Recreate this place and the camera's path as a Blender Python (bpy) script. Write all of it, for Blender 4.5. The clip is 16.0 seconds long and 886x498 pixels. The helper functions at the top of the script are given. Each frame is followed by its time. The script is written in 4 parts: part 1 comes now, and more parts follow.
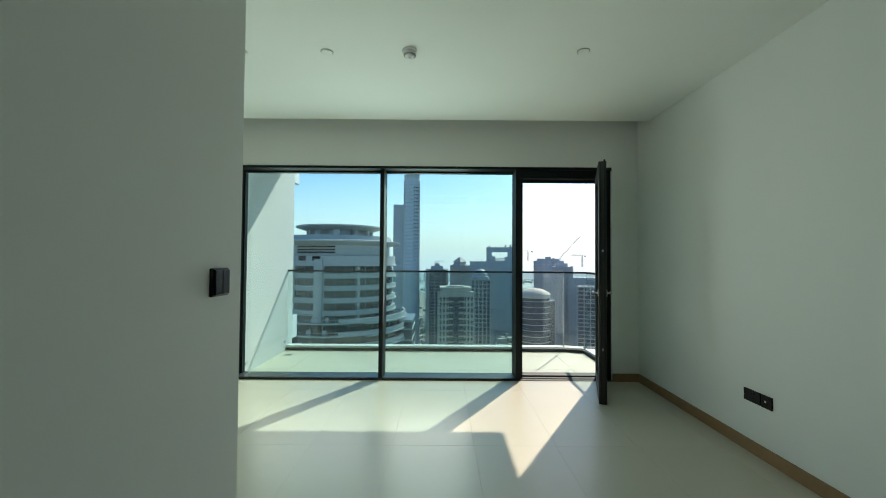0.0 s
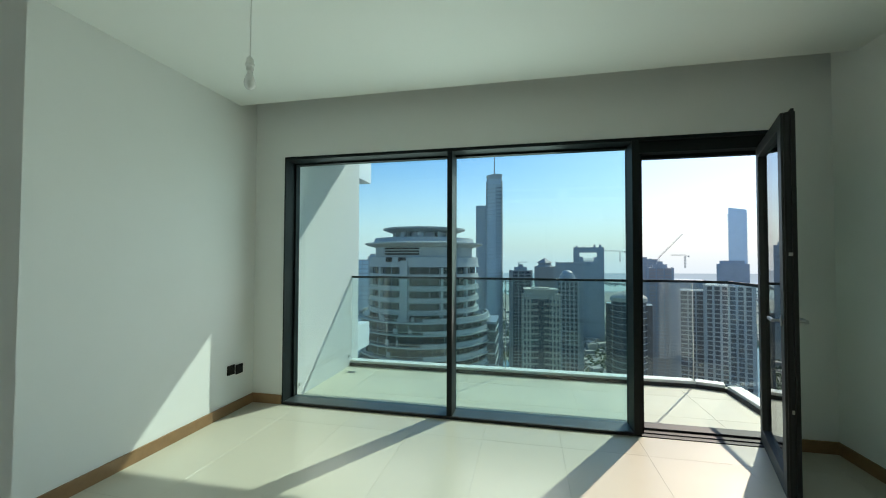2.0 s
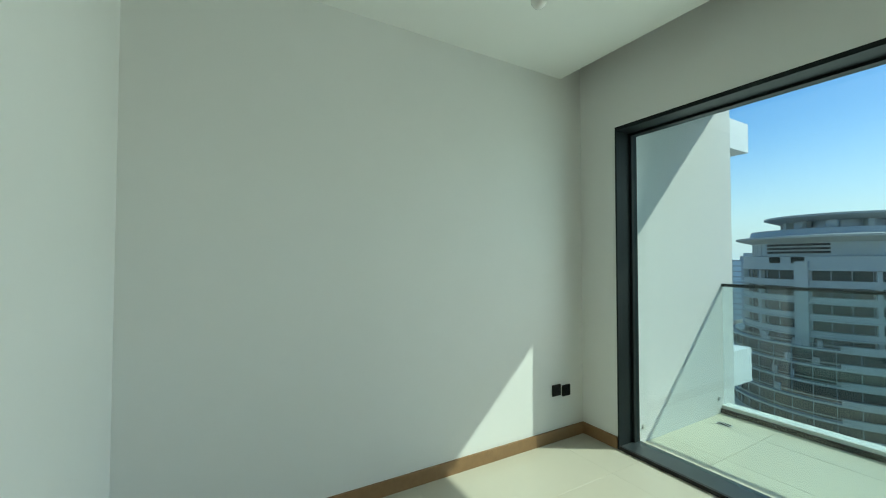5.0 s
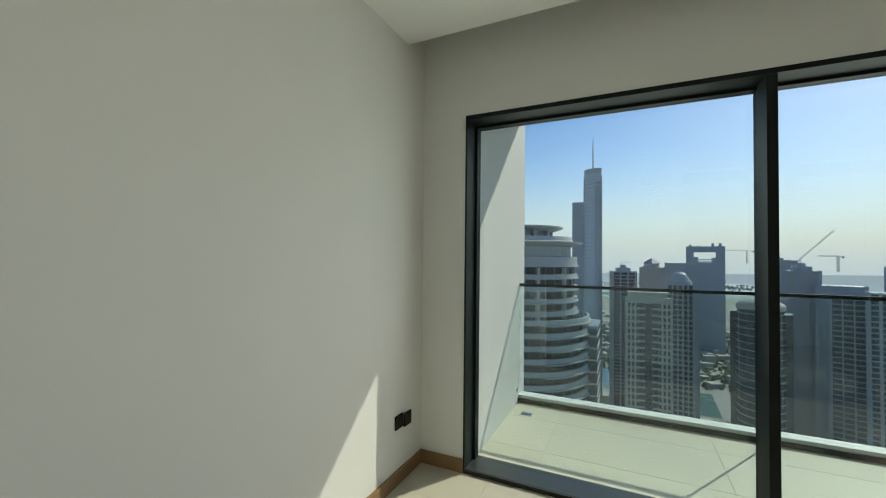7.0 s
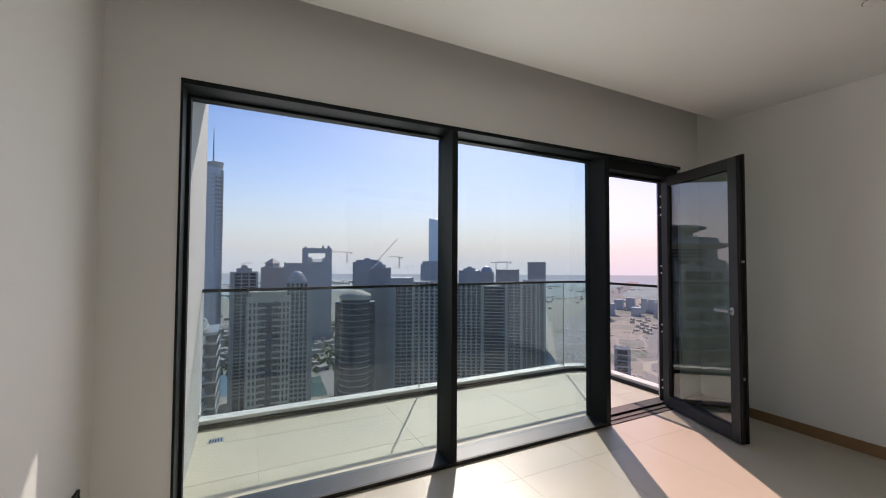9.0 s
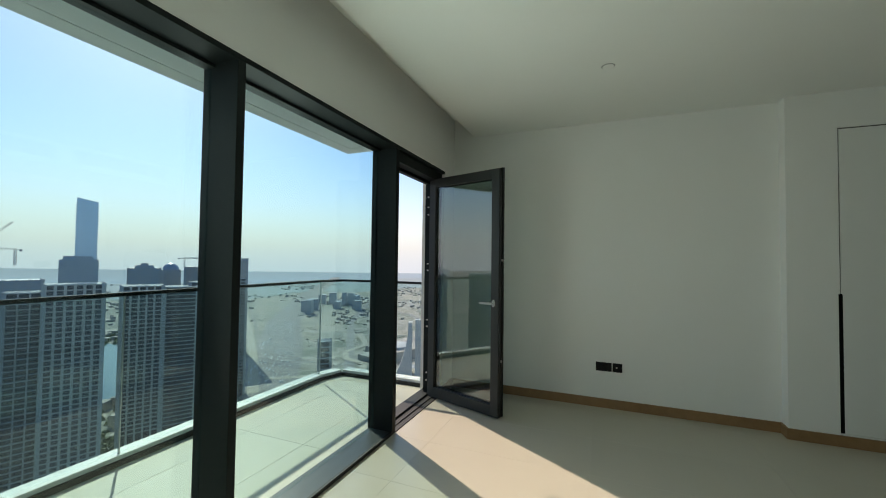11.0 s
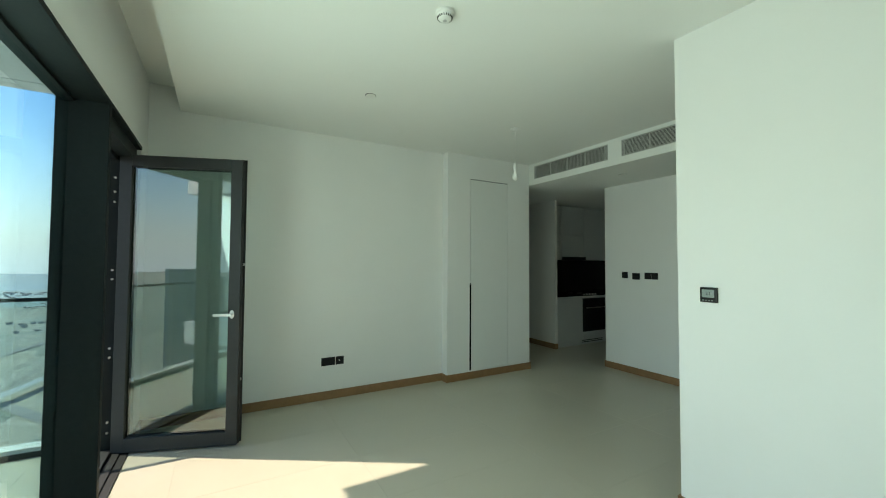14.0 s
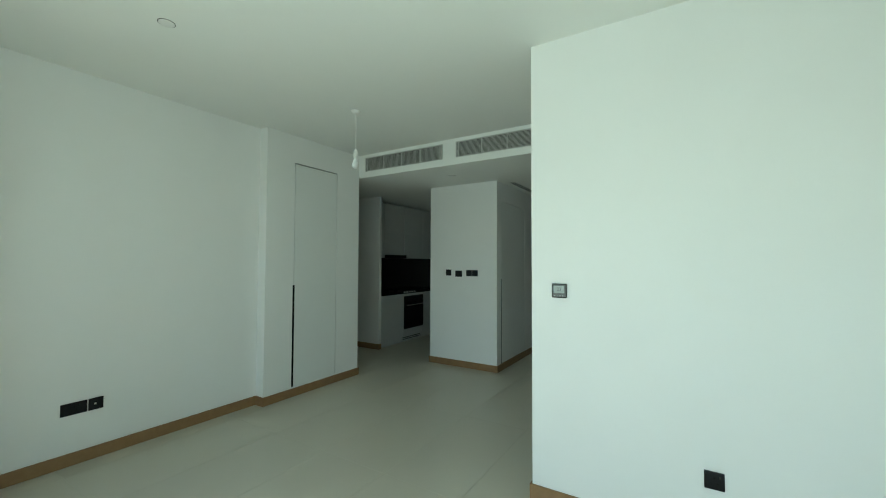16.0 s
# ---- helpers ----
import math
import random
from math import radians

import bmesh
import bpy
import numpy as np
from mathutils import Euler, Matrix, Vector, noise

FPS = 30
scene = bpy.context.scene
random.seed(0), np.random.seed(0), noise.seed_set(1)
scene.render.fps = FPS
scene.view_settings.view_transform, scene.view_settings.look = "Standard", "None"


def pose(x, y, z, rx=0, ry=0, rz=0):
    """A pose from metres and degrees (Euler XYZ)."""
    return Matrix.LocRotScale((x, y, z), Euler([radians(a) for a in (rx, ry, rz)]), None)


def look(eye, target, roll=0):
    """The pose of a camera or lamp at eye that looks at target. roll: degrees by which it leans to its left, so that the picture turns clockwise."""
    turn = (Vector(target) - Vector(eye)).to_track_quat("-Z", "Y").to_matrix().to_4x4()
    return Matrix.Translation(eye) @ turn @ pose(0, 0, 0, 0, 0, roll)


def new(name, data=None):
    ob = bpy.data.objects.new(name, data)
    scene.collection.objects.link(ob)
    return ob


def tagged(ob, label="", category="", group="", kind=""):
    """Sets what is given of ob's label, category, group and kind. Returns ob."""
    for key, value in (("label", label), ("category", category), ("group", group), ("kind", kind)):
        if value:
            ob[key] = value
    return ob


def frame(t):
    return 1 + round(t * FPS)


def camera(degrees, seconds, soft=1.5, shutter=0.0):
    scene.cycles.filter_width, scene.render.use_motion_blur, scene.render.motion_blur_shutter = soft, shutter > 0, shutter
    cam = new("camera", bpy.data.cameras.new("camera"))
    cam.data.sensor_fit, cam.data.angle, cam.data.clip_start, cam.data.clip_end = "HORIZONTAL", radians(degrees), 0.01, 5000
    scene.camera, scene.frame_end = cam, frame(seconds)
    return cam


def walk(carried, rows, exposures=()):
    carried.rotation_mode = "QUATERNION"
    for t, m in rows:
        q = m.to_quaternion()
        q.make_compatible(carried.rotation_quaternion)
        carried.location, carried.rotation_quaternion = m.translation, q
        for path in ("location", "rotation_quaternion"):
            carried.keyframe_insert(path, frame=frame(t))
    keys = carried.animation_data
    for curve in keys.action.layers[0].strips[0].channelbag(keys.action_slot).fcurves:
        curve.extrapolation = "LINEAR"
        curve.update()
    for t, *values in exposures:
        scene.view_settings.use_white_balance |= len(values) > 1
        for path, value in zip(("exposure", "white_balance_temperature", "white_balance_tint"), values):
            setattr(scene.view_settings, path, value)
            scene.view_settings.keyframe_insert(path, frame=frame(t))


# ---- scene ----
cam = camera(97.3, 16.0, soft=1.05)
SKY, SUN = 0.15, 4.9
DAY = 15
HAZE = (4.7, 5.5, 6.4, 1.0)
EXPOSURES = [(0.0, 0.30, 7000, 10), (1.5, 0.17, 6900, 11), (3.0, 0.04, 6900, 11), (4.2, 0.27, 6900, 10), (6.3, -0.02, 7450, 17), (7.0, -0.08, 7900, 28), (8.0, -0.12, 7850, 44), (9.5, -0.09, 7750, 49), (10.2, -0.08, 7650, 36), (12.3, 0.42, 7050, 9), (13.5, 0.78, 7250, 10), (14.5, 0.75, 7150, 8), (16.0, 0.78, 6850, 10)]
PATH = [
    (0, (0.334, -0.345, 1.362), (0.338, 1.654, 1.412), 0.4),
    (0.5, (0.344, -0.046, 1.377), (0.316, 1.953, 1.431), 0.3),
    (1, (0.359, 0.188, 1.398), (0.241, 2.184, 1.445), 0.2),
    (1.5, (0.343, 0.436, 1.403), (0.153, 2.426, 1.461), 0.2),
    (2, (0.317, 0.642, 1.410), (-0.099, 2.597, 1.463), 0.2),
    (2.5, (0.280, 0.836, 1.403), (-0.513, 2.672, 1.457), 0.3),
    (3, (0.257, 0.979, 1.443), (-0.936, 2.584, 1.496), 0.2),
    (3.5, (0.193, 1.095, 1.445), (-1.328, 2.393, 1.490), 0.4),
    (4, (0.154, 1.226, 1.436), (-1.597, 2.191, 1.487), 0),
    (6.5, (-0.779, 1.632, 1.393), (-2.234, 3.004, 1.458), 0.7),
    (7, (-1.005, 1.601, 1.438), (-1.862, 3.408, 1.483), 0.6),
    (7.5, (-1.222, 1.597, 1.439), (-1.542, 3.571, 1.487), 0.7),
    (8, (-1.388, 1.608, 1.435), (-1.211, 3.600, 1.486), 0.5),
    (8.5, (-1.561, 1.598, 1.443), (-1.028, 3.525, 1.496), 0.5),
    (9, (-1.666, 1.603, 1.440), (-0.775, 3.393, 1.502), 0.3),
    (9.5, (-1.698, 1.717, 1.424), (-0.476, 3.300, 1.483), 0.3),
    (10, (-1.675, 1.921, 1.415), (-0.179, 3.247, 1.471), 0.6),
    (12.5, (-1.710, 3.201, 1.481), (0.288, 3.130, 1.542), 0.5),
    (13, (-1.708, 3.338, 1.477), (0.264, 3.008, 1.540), 0.6),
    (13.5, (-1.714, 3.433, 1.465), (0.181, 2.797, 1.532), 0.5),
    (14, (-1.742, 3.483, 1.471), (-0.008, 2.490, 1.541), 0.3),
    (14.5, (-1.729, 3.561, 1.468), (-0.243, 2.224, 1.542), 0.2),
    (15, (-1.654, 3.576, 1.451), (-0.396, 2.023, 1.528), 0.3),
    (15.5, (-1.465, 3.524, 1.444), (-0.328, 1.880, 1.518), 0.2),
    (16, (-1.216, 3.468, 1.470), (-0.164, 1.768, 1.535), 0.2),
]
walk(cam, [(t, look(eye, target, roll)) for t, eye, target, roll in PATH], EXPOSURES)

# world, sun, lights
def node(nt, kind, **values):
    n = nt.nodes.new(kind)
    for key, value in values.items():
        n.inputs[key].default_value = value
    return n


world = bpy.data.worlds.new("world")
scene.world = world
world.use_nodes = True
wt = world.node_tree
wt.nodes.clear()
sky = wt.nodes.new("ShaderNodeTexSky")
sky.sky_type, sky.sun_disc = "NISHITA", False
sky.sun_elevation, sky.sun_rotation = radians(40.5), radians(31.4)
sky.altitude, sky.air_density, sky.dust_density, sky.ozone_density = 150, 1.0, 0.7, 1.8
geo = wt.nodes.new("ShaderNodeTexCoord")
sep = wt.nodes.new("ShaderNodeSeparateXYZ")
top = wt.nodes.new("ShaderNodeMath")
top.operation = "MAXIMUM"
top.inputs[1].default_value = 0.03
com = wt.nodes.new("ShaderNodeCombineXYZ")
back = wt.nodes.new("ShaderNodeBackground")
back.inputs["Strength"].default_value = SKY
out = wt.nodes.new("ShaderNodeOutputWorld")
wt.links.new(geo.outputs["Generated"], sep.inputs[0])
wt.links.new(sep.outputs["X"], com.inputs["X"])
wt.links.new(sep.outputs["Y"], com.inputs["Y"])
wt.links.new(sep.outputs["Z"], top.inputs[0])
wt.links.new(top.outputs[0], com.inputs["Z"])
wt.links.new(com.outputs[0], sky.inputs["Vector"])
# a pale haze towards the horizon all round
fall = wt.nodes.new("ShaderNodeMapRange")
fall.interpolation_type = "SMOOTHERSTEP"
fall.inputs["From Min"].default_value, fall.inputs["From Max"].default_value = -0.10, 0.33
fall.inputs["To Min"].default_value, fall.inputs["To Max"].default_value = 1.0, 0.0
haze = wt.nodes.new("ShaderNodeMix")
haze.data_type = "RGBA"
haze.inputs[7].default_value = HAZE
wt.links.new(sep.outputs["Z"], fall.inputs["Value"])
wt.links.new(fall.outputs[0], haze.inputs[0])
sat = wt.nodes.new("ShaderNodeHueSaturation")
sat.inputs["Saturation"].default_value, sat.inputs["Value"].default_value = 1.35, 1.15
wt.links.new(sky.outputs[0], sat.inputs["Color"])
wt.links.new(sat.outputs[0], haze.inputs[6])
wt.links.new(haze.outputs[2], back.inputs["Color"])
wt.links.new(back.outputs[0], out.inputs["Surface"])

sun = new("sun", bpy.data.lights.new("sun", "SUN"))
sun.data.energy, sun.data.angle, sun.data.color = SUN, radians(0.53), (1.0, 0.92, 0.81)
sun.matrix_world = look((0.625 * 20, 20, 20), (0, 0, 0))


# the sky's light in the window's opening, before the two fixed panes
for x, wide, power in ((-1.18, 1.3, 0.82), (0.17, 0.92, 1.0)):
    lamp = new("window_daylight", bpy.data.lights.new("window_daylight", "AREA"))
    lamp.data.shape, lamp.data.size, lamp.data.size_y, lamp.data.spread = "RECTANGLE", wide, 1.9, radians(150)
    lamp.data.energy, lamp.data.color = DAY * power, (0.93, 0.985, 0.93)
    lamp.matrix_world = look((x, 4.37, 1.38), (x, 3.0, 1.80))


# materials
def mat(name, color, rough=0.6, metal=0.0, second=None, scale=8.0, bump=0.0, bump_scale=60.0, spread=0.0, spec=0.5):
    m = bpy.data.materials.new(name)
    m.use_nodes = True
    nt = m.node_tree
    b = nt.nodes["Principled BSDF"]
    b.inputs["Roughness"].default_value, b.inputs["Metallic"].default_value = rough, metal
    b.inputs["Specular IOR Level"].default_value = spec
    tc = nt.nodes.new("ShaderNodeTexCoord")
    col = (*color, 1)
    if second:
        n1 = node(nt, "ShaderNodeTexNoise", Scale=scale, Detail=6.0, Roughness=0.6)
        if spread:
            oi = nt.nodes.new("ShaderNodeObjectInfo")
            mu = nt.nodes.new("ShaderNodeMath")
            mu.operation = "MULTIPLY"
            mu.inputs[1].default_value = 91.0
            ad_ = nt.nodes.new("ShaderNodeVectorMath")
            nt.links.new(oi.outputs["Random"], mu.inputs[0])
            nt.links.new(tc.outputs["Object"], ad_.inputs[0])
            nt.links.new(mu.outputs[0], ad_.inputs[1])
            nt.links.new(ad_.outputs[0], n1.inputs["Vector"])
        else:
            nt.links.new(tc.outputs["Object"], n1.inputs["Vector"])
        ramp = nt.nodes.new("ShaderNodeValToRGB")
        ramp.color_ramp.elements[0].position, ramp.color_ramp.elements[1].position = 0.2, 0.8
        ramp.color_ramp.elements[0].color, ramp.color_ramp.elements[1].color = col, (*second, 1)
        nt.links.new(n1.outputs["Fac"], ramp.inputs["Fac"])
        last = ramp.outputs["Color"]
        if spread:
            info = nt.nodes.new("ShaderNodeObjectInfo")
            mp = node(nt, "ShaderNodeMapRange")
            mp.inputs["To Min"].default_value, mp.inputs["To Max"].default_value = 1 - spread, 1 + spread
            hs = nt.nodes.new("ShaderNodeHueSaturation")
            nt.links.new(info.outputs["Random"], mp.inputs["Value"])
            nt.links.new(mp.outputs[0], hs.inputs["Value"])
            nt.links.new(last, hs.inputs["Color"])
            last = hs.outputs["Color"]
        nt.links.new(last, b.inputs["Base Color"])
        rr = node(nt, "ShaderNodeMapRange")
        rr.inputs["To Min"].default_value, rr.inputs["To Max"].default_value = max(rough - 0.06, 0.02), min(rough + 0.08, 1)
        nt.links.new(n1.outputs["Fac"], rr.inputs["Value"])
        nt.links.new(rr.outputs[0], b.inputs["Roughness"])
    else:
        b.inputs["Base Color"].default_value = col
    if bump:
        n2 = node(nt, "ShaderNodeTexNoise", Scale=bump_scale, Detail=4.0)
        nt.links.new(tc.outputs["Object"], n2.inputs["Vector"])
        bp = nt.nodes.new("ShaderNodeBump")
        bp.inputs["Strength"].default_value, bp.inputs["Distance"].default_value = bump, 0.002
        nt.links.new(n2.outputs["Fac"], bp.inputs["Height"])
        nt.links.new(bp.outputs[0], b.inputs["Normal"])
    return m


def glass(name, tint, dust=0.0, ior=1.5, rough=0.0):
    """A pane: each of its two faces lets through the tint, and mirrors by its angle."""
    m = bpy.data.materials.new(name)
    m.use_nodes = True
    nt = m.node_tree
    nt.nodes.clear()
    o = nt.nodes.new("ShaderNodeOutputMaterial")
    tr = node(nt, "ShaderNodeBsdfTransparent", Color=(*tint, 1))
    gl = node(nt, "ShaderNodeBsdfGlossy", Color=(1, 1, 1, 1), Roughness=rough)
    lw = node(nt, "ShaderNodeLayerWeight", Blend=0.5)
    pw = nt.nodes.new("ShaderNodeMath")
    pw.operation = "POWER"
    pw.inputs[1].default_value = 5.0
    fr = nt.nodes.new("ShaderNodeMath")
    fr.operation = "MULTIPLY_ADD"
    f0 = ((ior - 1) / (ior + 1)) ** 2
    fr.inputs[1].default_value, fr.inputs[2].default_value = 1 - f0, f0
    nt.links.new(lw.outputs["Facing"], pw.inputs[0])
    nt.links.new(pw.outputs[0], fr.inputs[0])
    mix = nt.nodes.new("ShaderNodeMixShader")
    nt.links.new(fr.outputs[0], mix.inputs[0])
    nt.links.new(tr.outputs[0], mix.inputs[1])
    nt.links.new(gl.outputs[0], mix.inputs[2])
    last = mix.outputs[0]
    # patchy translucent dust, doubling as a veil of distance haze put into the glass
    if dust:
        tc = nt.nodes.new("ShaderNodeTexCoord")
        ns = node(nt, "ShaderNodeTexNoise", Scale=2.5, Detail=7.0, Roughness=0.65)
        nt.links.new(tc.outputs["Object"], ns.inputs["Vector"])
        mr = node(nt, "ShaderNodeMapRange")
        mr.inputs["From Min"].default_value, mr.inputs["From Max"].default_value = 0.3, 0.75
        mr.inputs["To Min"].default_value, mr.inputs["To Max"].default_value = dust * 0.6, dust * 1.5
        nt.links.new(ns.outputs["Fac"], mr.inputs["Value"])
        df = node(nt, "ShaderNodeBsdfTranslucent", Color=(0.8, 0.85, 0.85, 1))
        m2 = nt.nodes.new("ShaderNodeMixShader")
        nt.links.new(mr.outputs[0], m2.inputs[0])
        nt.links.new(last, m2.inputs[1])
        nt.links.new(df.outputs[0], m2.inputs[2])
        last = m2.outputs[0]
    nt.links.new(last, o.inputs["Surface"])
    return m


PAINT = mat("wall_paint", (0.785, 0.785, 0.762), 0.75, second=(0.805, 0.805, 0.787), scale=3, bump=0.10, bump_scale=110)
CEIL = mat("ceiling_paint", (0.80, 0.81, 0.78), 0.85, second=(0.82, 0.83, 0.80), scale=2, bump=0.06, bump_scale=90)
TILE = mat("porcelain_tile", (0.52, 0.485, 0.395), 0.30, second=(0.55, 0.515, 0.425), scale=2.2, spread=0.02)
GROUT = mat("tile_grout", (0.53, 0.495, 0.41), 0.6, second=(0.49, 0.455, 0.375), scale=20)
BALTILE = mat("balcony_tile", (0.54, 0.50, 0.395), 0.55, second=(0.60, 0.56, 0.45), scale=3, spread=0.03)
BALGROUT = mat("balcony_grout", (0.50, 0.465, 0.38), 0.9, second=(0.44, 0.41, 0.34), scale=20)
WOOD = mat("oak_veneer", (0.23, 0.125, 0.055), 0.5, second=(0.32, 0.18, 0.085), scale=14, bump=0.1)
FRAME = mat("anthracite_aluminium", (0.012, 0.016, 0.017), 0.55, 0.0, second=(0.016, 0.021, 0.022), scale=30, bump=0.06, bump_scale=600, spec=0.12)
SILL = mat("grey_aluminium_sill", (0.036, 0.050, 0.055), 0.36, 0.2, second=(0.045, 0.060, 0.065), scale=20)
GASKET = mat("black_rubber", (0.012, 0.012, 0.012), 0.6)
STEEL = mat("brushed_steel", (0.62, 0.62, 0.60), 0.3, 1.0, second=(0.55, 0.55, 0.54), scale=60)
BLACK = mat("black_plastic", (0.008, 0.008, 0.009), 0.45, second=(0.011, 0.011, 0.012), scale=40, spec=0.2)
BLACKG = mat("black_gloss", (0.006, 0.006, 0.007), 0.15, second=(0.008, 0.008, 0.009), scale=6, spec=0.35)
SCREEN = mat("grey_lcd", (0.20, 0.23, 0.22), 0.25, second=(0.22, 0.25, 0.24), scale=30)
WHITEP = mat("white_plastic", (0.78, 0.78, 0.75), 0.4, second=(0.74, 0.74, 0.71), scale=30)
BULB = mat("frosted_bulb", (0.85, 0.85, 0.83), 0.25, second=(0.8, 0.8, 0.78), scale=20)
CAB = mat("cabinet_lacquer", (0.52, 0.53, 0.52), 0.35, second=(0.54, 0.55, 0.54), scale=5)
DOORP = mat("door_paint", (0.75, 0.76, 0.74), 0.5, second=(0.77, 0.78, 0.76), scale=5)
DARKGAP = mat("dark_gap", (0.012, 0.012, 0.012), 0.9, spec=0.1)
PULL = mat("matt_black_pull", (0.005, 0.005, 0.005), 0.8, second=(0.008, 0.008, 0.008), scale=30, spec=0.05)
LEAF = mat("grey_anthracite_aluminium", (0.036, 0.040, 0.041), 0.5, second=(0.044, 0.048, 0.049), scale=30, bump=0.06, bump_scale=600, spec=0.3)
VENT = mat("vent_paint", (0.42, 0.42, 0.40), 0.5, second=(0.50, 0.50, 0.48), scale=30)
GLASS = glass("tinted_glass", (0.765, 0.905, 0.905), 0.0, 1.45)
DOORGLASS = glass("door_glass", (0.66, 0.77, 0.75), 0.0, 2.1)
RAILGLASS = glass("rail_glass", (0.86, 0.93, 0.92), 0.006)
FINPAINT = mat("facade_paint", (0.56, 0.56, 0.55), 0.7, second=(0.60, 0.60, 0.59), scale=2)
WHITEFAC = mat("white_facade", (0.78, 0.80, 0.80), 0.6, second=(0.74, 0.76, 0.76), scale=1.5)
KERB = mat("kerb_coping", (0.62, 0.63, 0.61), 0.5, second=(0.68, 0.69, 0.67), scale=6)
# the city
C_WHITE = mat("tower_white", (0.42, 0.45, 0.45), 0.6, second=(0.50, 0.53, 0.53), scale=0.15, spread=0.05)
C_GREY = mat("tower_grey", (0.34, 0.37, 0.39), 0.6, second=(0.40, 0.43, 0.45), scale=0.12, spread=0.08)
C_BEIGE = mat("tower_beige", (0.47, 0.435, 0.37), 0.7, second=(0.54, 0.50, 0.43), scale=0.12, spread=0.05)
C_BROWN = mat("tower_brown", (0.37, 0.345, 0.34), 0.7, second=(0.44, 0.41, 0.40), scale=0.12, spread=0.05)
C_SLATE = mat("tower_slate", (0.29, 0.345, 0.40), 0.4, 0.3, second=(0.35, 0.41, 0.47), scale=0.1, spread=0.08)
C_GLASS = mat("tower_glass", (0.030, 0.048, 0.062), 0.15, 0.0, second=(0.07, 0.095, 0.12), scale=0.3, spread=0.12, spec=0.7)
C_TEAL = mat("round_tower_glass", (0.012, 0.024, 0.027), 0.2, 0.0, second=(0.030, 0.050, 0.054), scale=0.5, spec=0.15)
C_RING = mat("round_tower_cladding", (0.34, 0.375, 0.375), 0.5, second=(0.41, 0.445, 0.445), scale=0.4, spread=0.03)
C_SILVER = mat("silver_cladding", (0.47, 0.55, 0.63), 0.35, 0.0, second=(0.54, 0.62, 0.69), scale=0.1)
C_BLUE = mat("tower_blue_glass", (0.42, 0.56, 0.70), 0.3, 0.6, second=(0.48, 0.62, 0.76), scale=0.15, spec=0.9)
def plots(name):
    """Sandy city ground: plots of differing sand, grey and scrub, with thin tracks between them."""
    m = mat(name, (0.31, 0.30, 0.25), 0.95, second=(0.20, 0.215, 0.18), scale=0.02)
    nt = m.node_tree
    b = nt.nodes["Principled BSDF"]
    base = b.inputs["Base Color"].links[0].from_socket
    tc = nt.nodes.new("ShaderNodeTexCoord")
    wob = node(nt, "ShaderNodeTexNoise", Scale=0.004, Detail=3.0)
    nt.links.new(tc.outputs["Object"], wob.inputs["Vector"])
    add = nt.nodes.new("ShaderNodeVectorMath")
    add.operation = "MULTIPLY_ADD"
    add.inputs[1].default_value = (160, 160, 0)
    nt.links.new(wob.outputs["Color"], add.inputs[0])
    nt.links.new(tc.outputs["Object"], add.inputs[2])
    last = base
    for scale, width, tone in ((0.0045, 0.035, (0.30, 0.30, 0.29)), (0.014, 0.03, (0.42, 0.40, 0.35))):
        cell = node(nt, "ShaderNodeTexVoronoi", Scale=scale)
        edge = node(nt, "ShaderNodeTexVoronoi", Scale=scale)
        edge.feature = "DISTANCE_TO_EDGE"
        nt.links.new(add.outputs[0], cell.inputs["Vector"])
        nt.links.new(add.outputs[0], edge.inputs["Vector"])
        hue = nt.nodes.new("ShaderNodeSeparateColor")
        nt.links.new(cell.outputs["Color"], hue.inputs[0])
        ramp = nt.nodes.new("ShaderNodeValToRGB")
        els = ramp.color_ramp.elements
        els[0].color, els[1].color = (0.11, 0.155, 0.12, 1), (0.40, 0.365, 0.29, 1)
        e = els.new(0.35)
        e.color = (0.23, 0.245, 0.215, 1)
        nt.links.new(hue.outputs[0], ramp.inputs["Fac"])
        mix = nt.nodes.new("ShaderNodeMix")
        mix.data_type = "RGBA"
        mix.inputs[0].default_value = 0.6
        nt.links.new(last, mix.inputs[6])
        nt.links.new(ramp.outputs["Color"], mix.inputs[7])
        line = node(nt, "ShaderNodeMapRange")
        line.inputs["From Min"].default_value, line.inputs["From Max"].default_value = width, width * 1.3
        line.inputs["To Min"].default_value, line.inputs["To Max"].default_value = 0.8, 0.0
        nt.links.new(edge.outputs["Distance"], line.inputs["Value"])
        mix2 = nt.nodes.new("ShaderNodeMix")
        mix2.data_type = "RGBA"
        mix2.inputs[7].default_value = (*tone, 1)
        nt.links.new(line.outputs[0], mix2.inputs[0])
        nt.links.new(mix.outputs[2], mix2.inputs[6])
        last = mix2.outputs[2]
    nt.links.new(last, b.inputs["Base Color"])
    return m


SAND = plots("city_ground")
# far ground: the bluish tones are distance haze put into the base colour
FARHAZE = mat("hazed_far_plain", (0.20, 0.29, 0.30), 0.95, second=(0.32, 0.38, 0.36), scale=0.006)
HORIZONHAZE = mat("hazed_horizon", (0.22, 0.36, 0.44), 0.95, second=(0.27, 0.41, 0.49), scale=0.002)


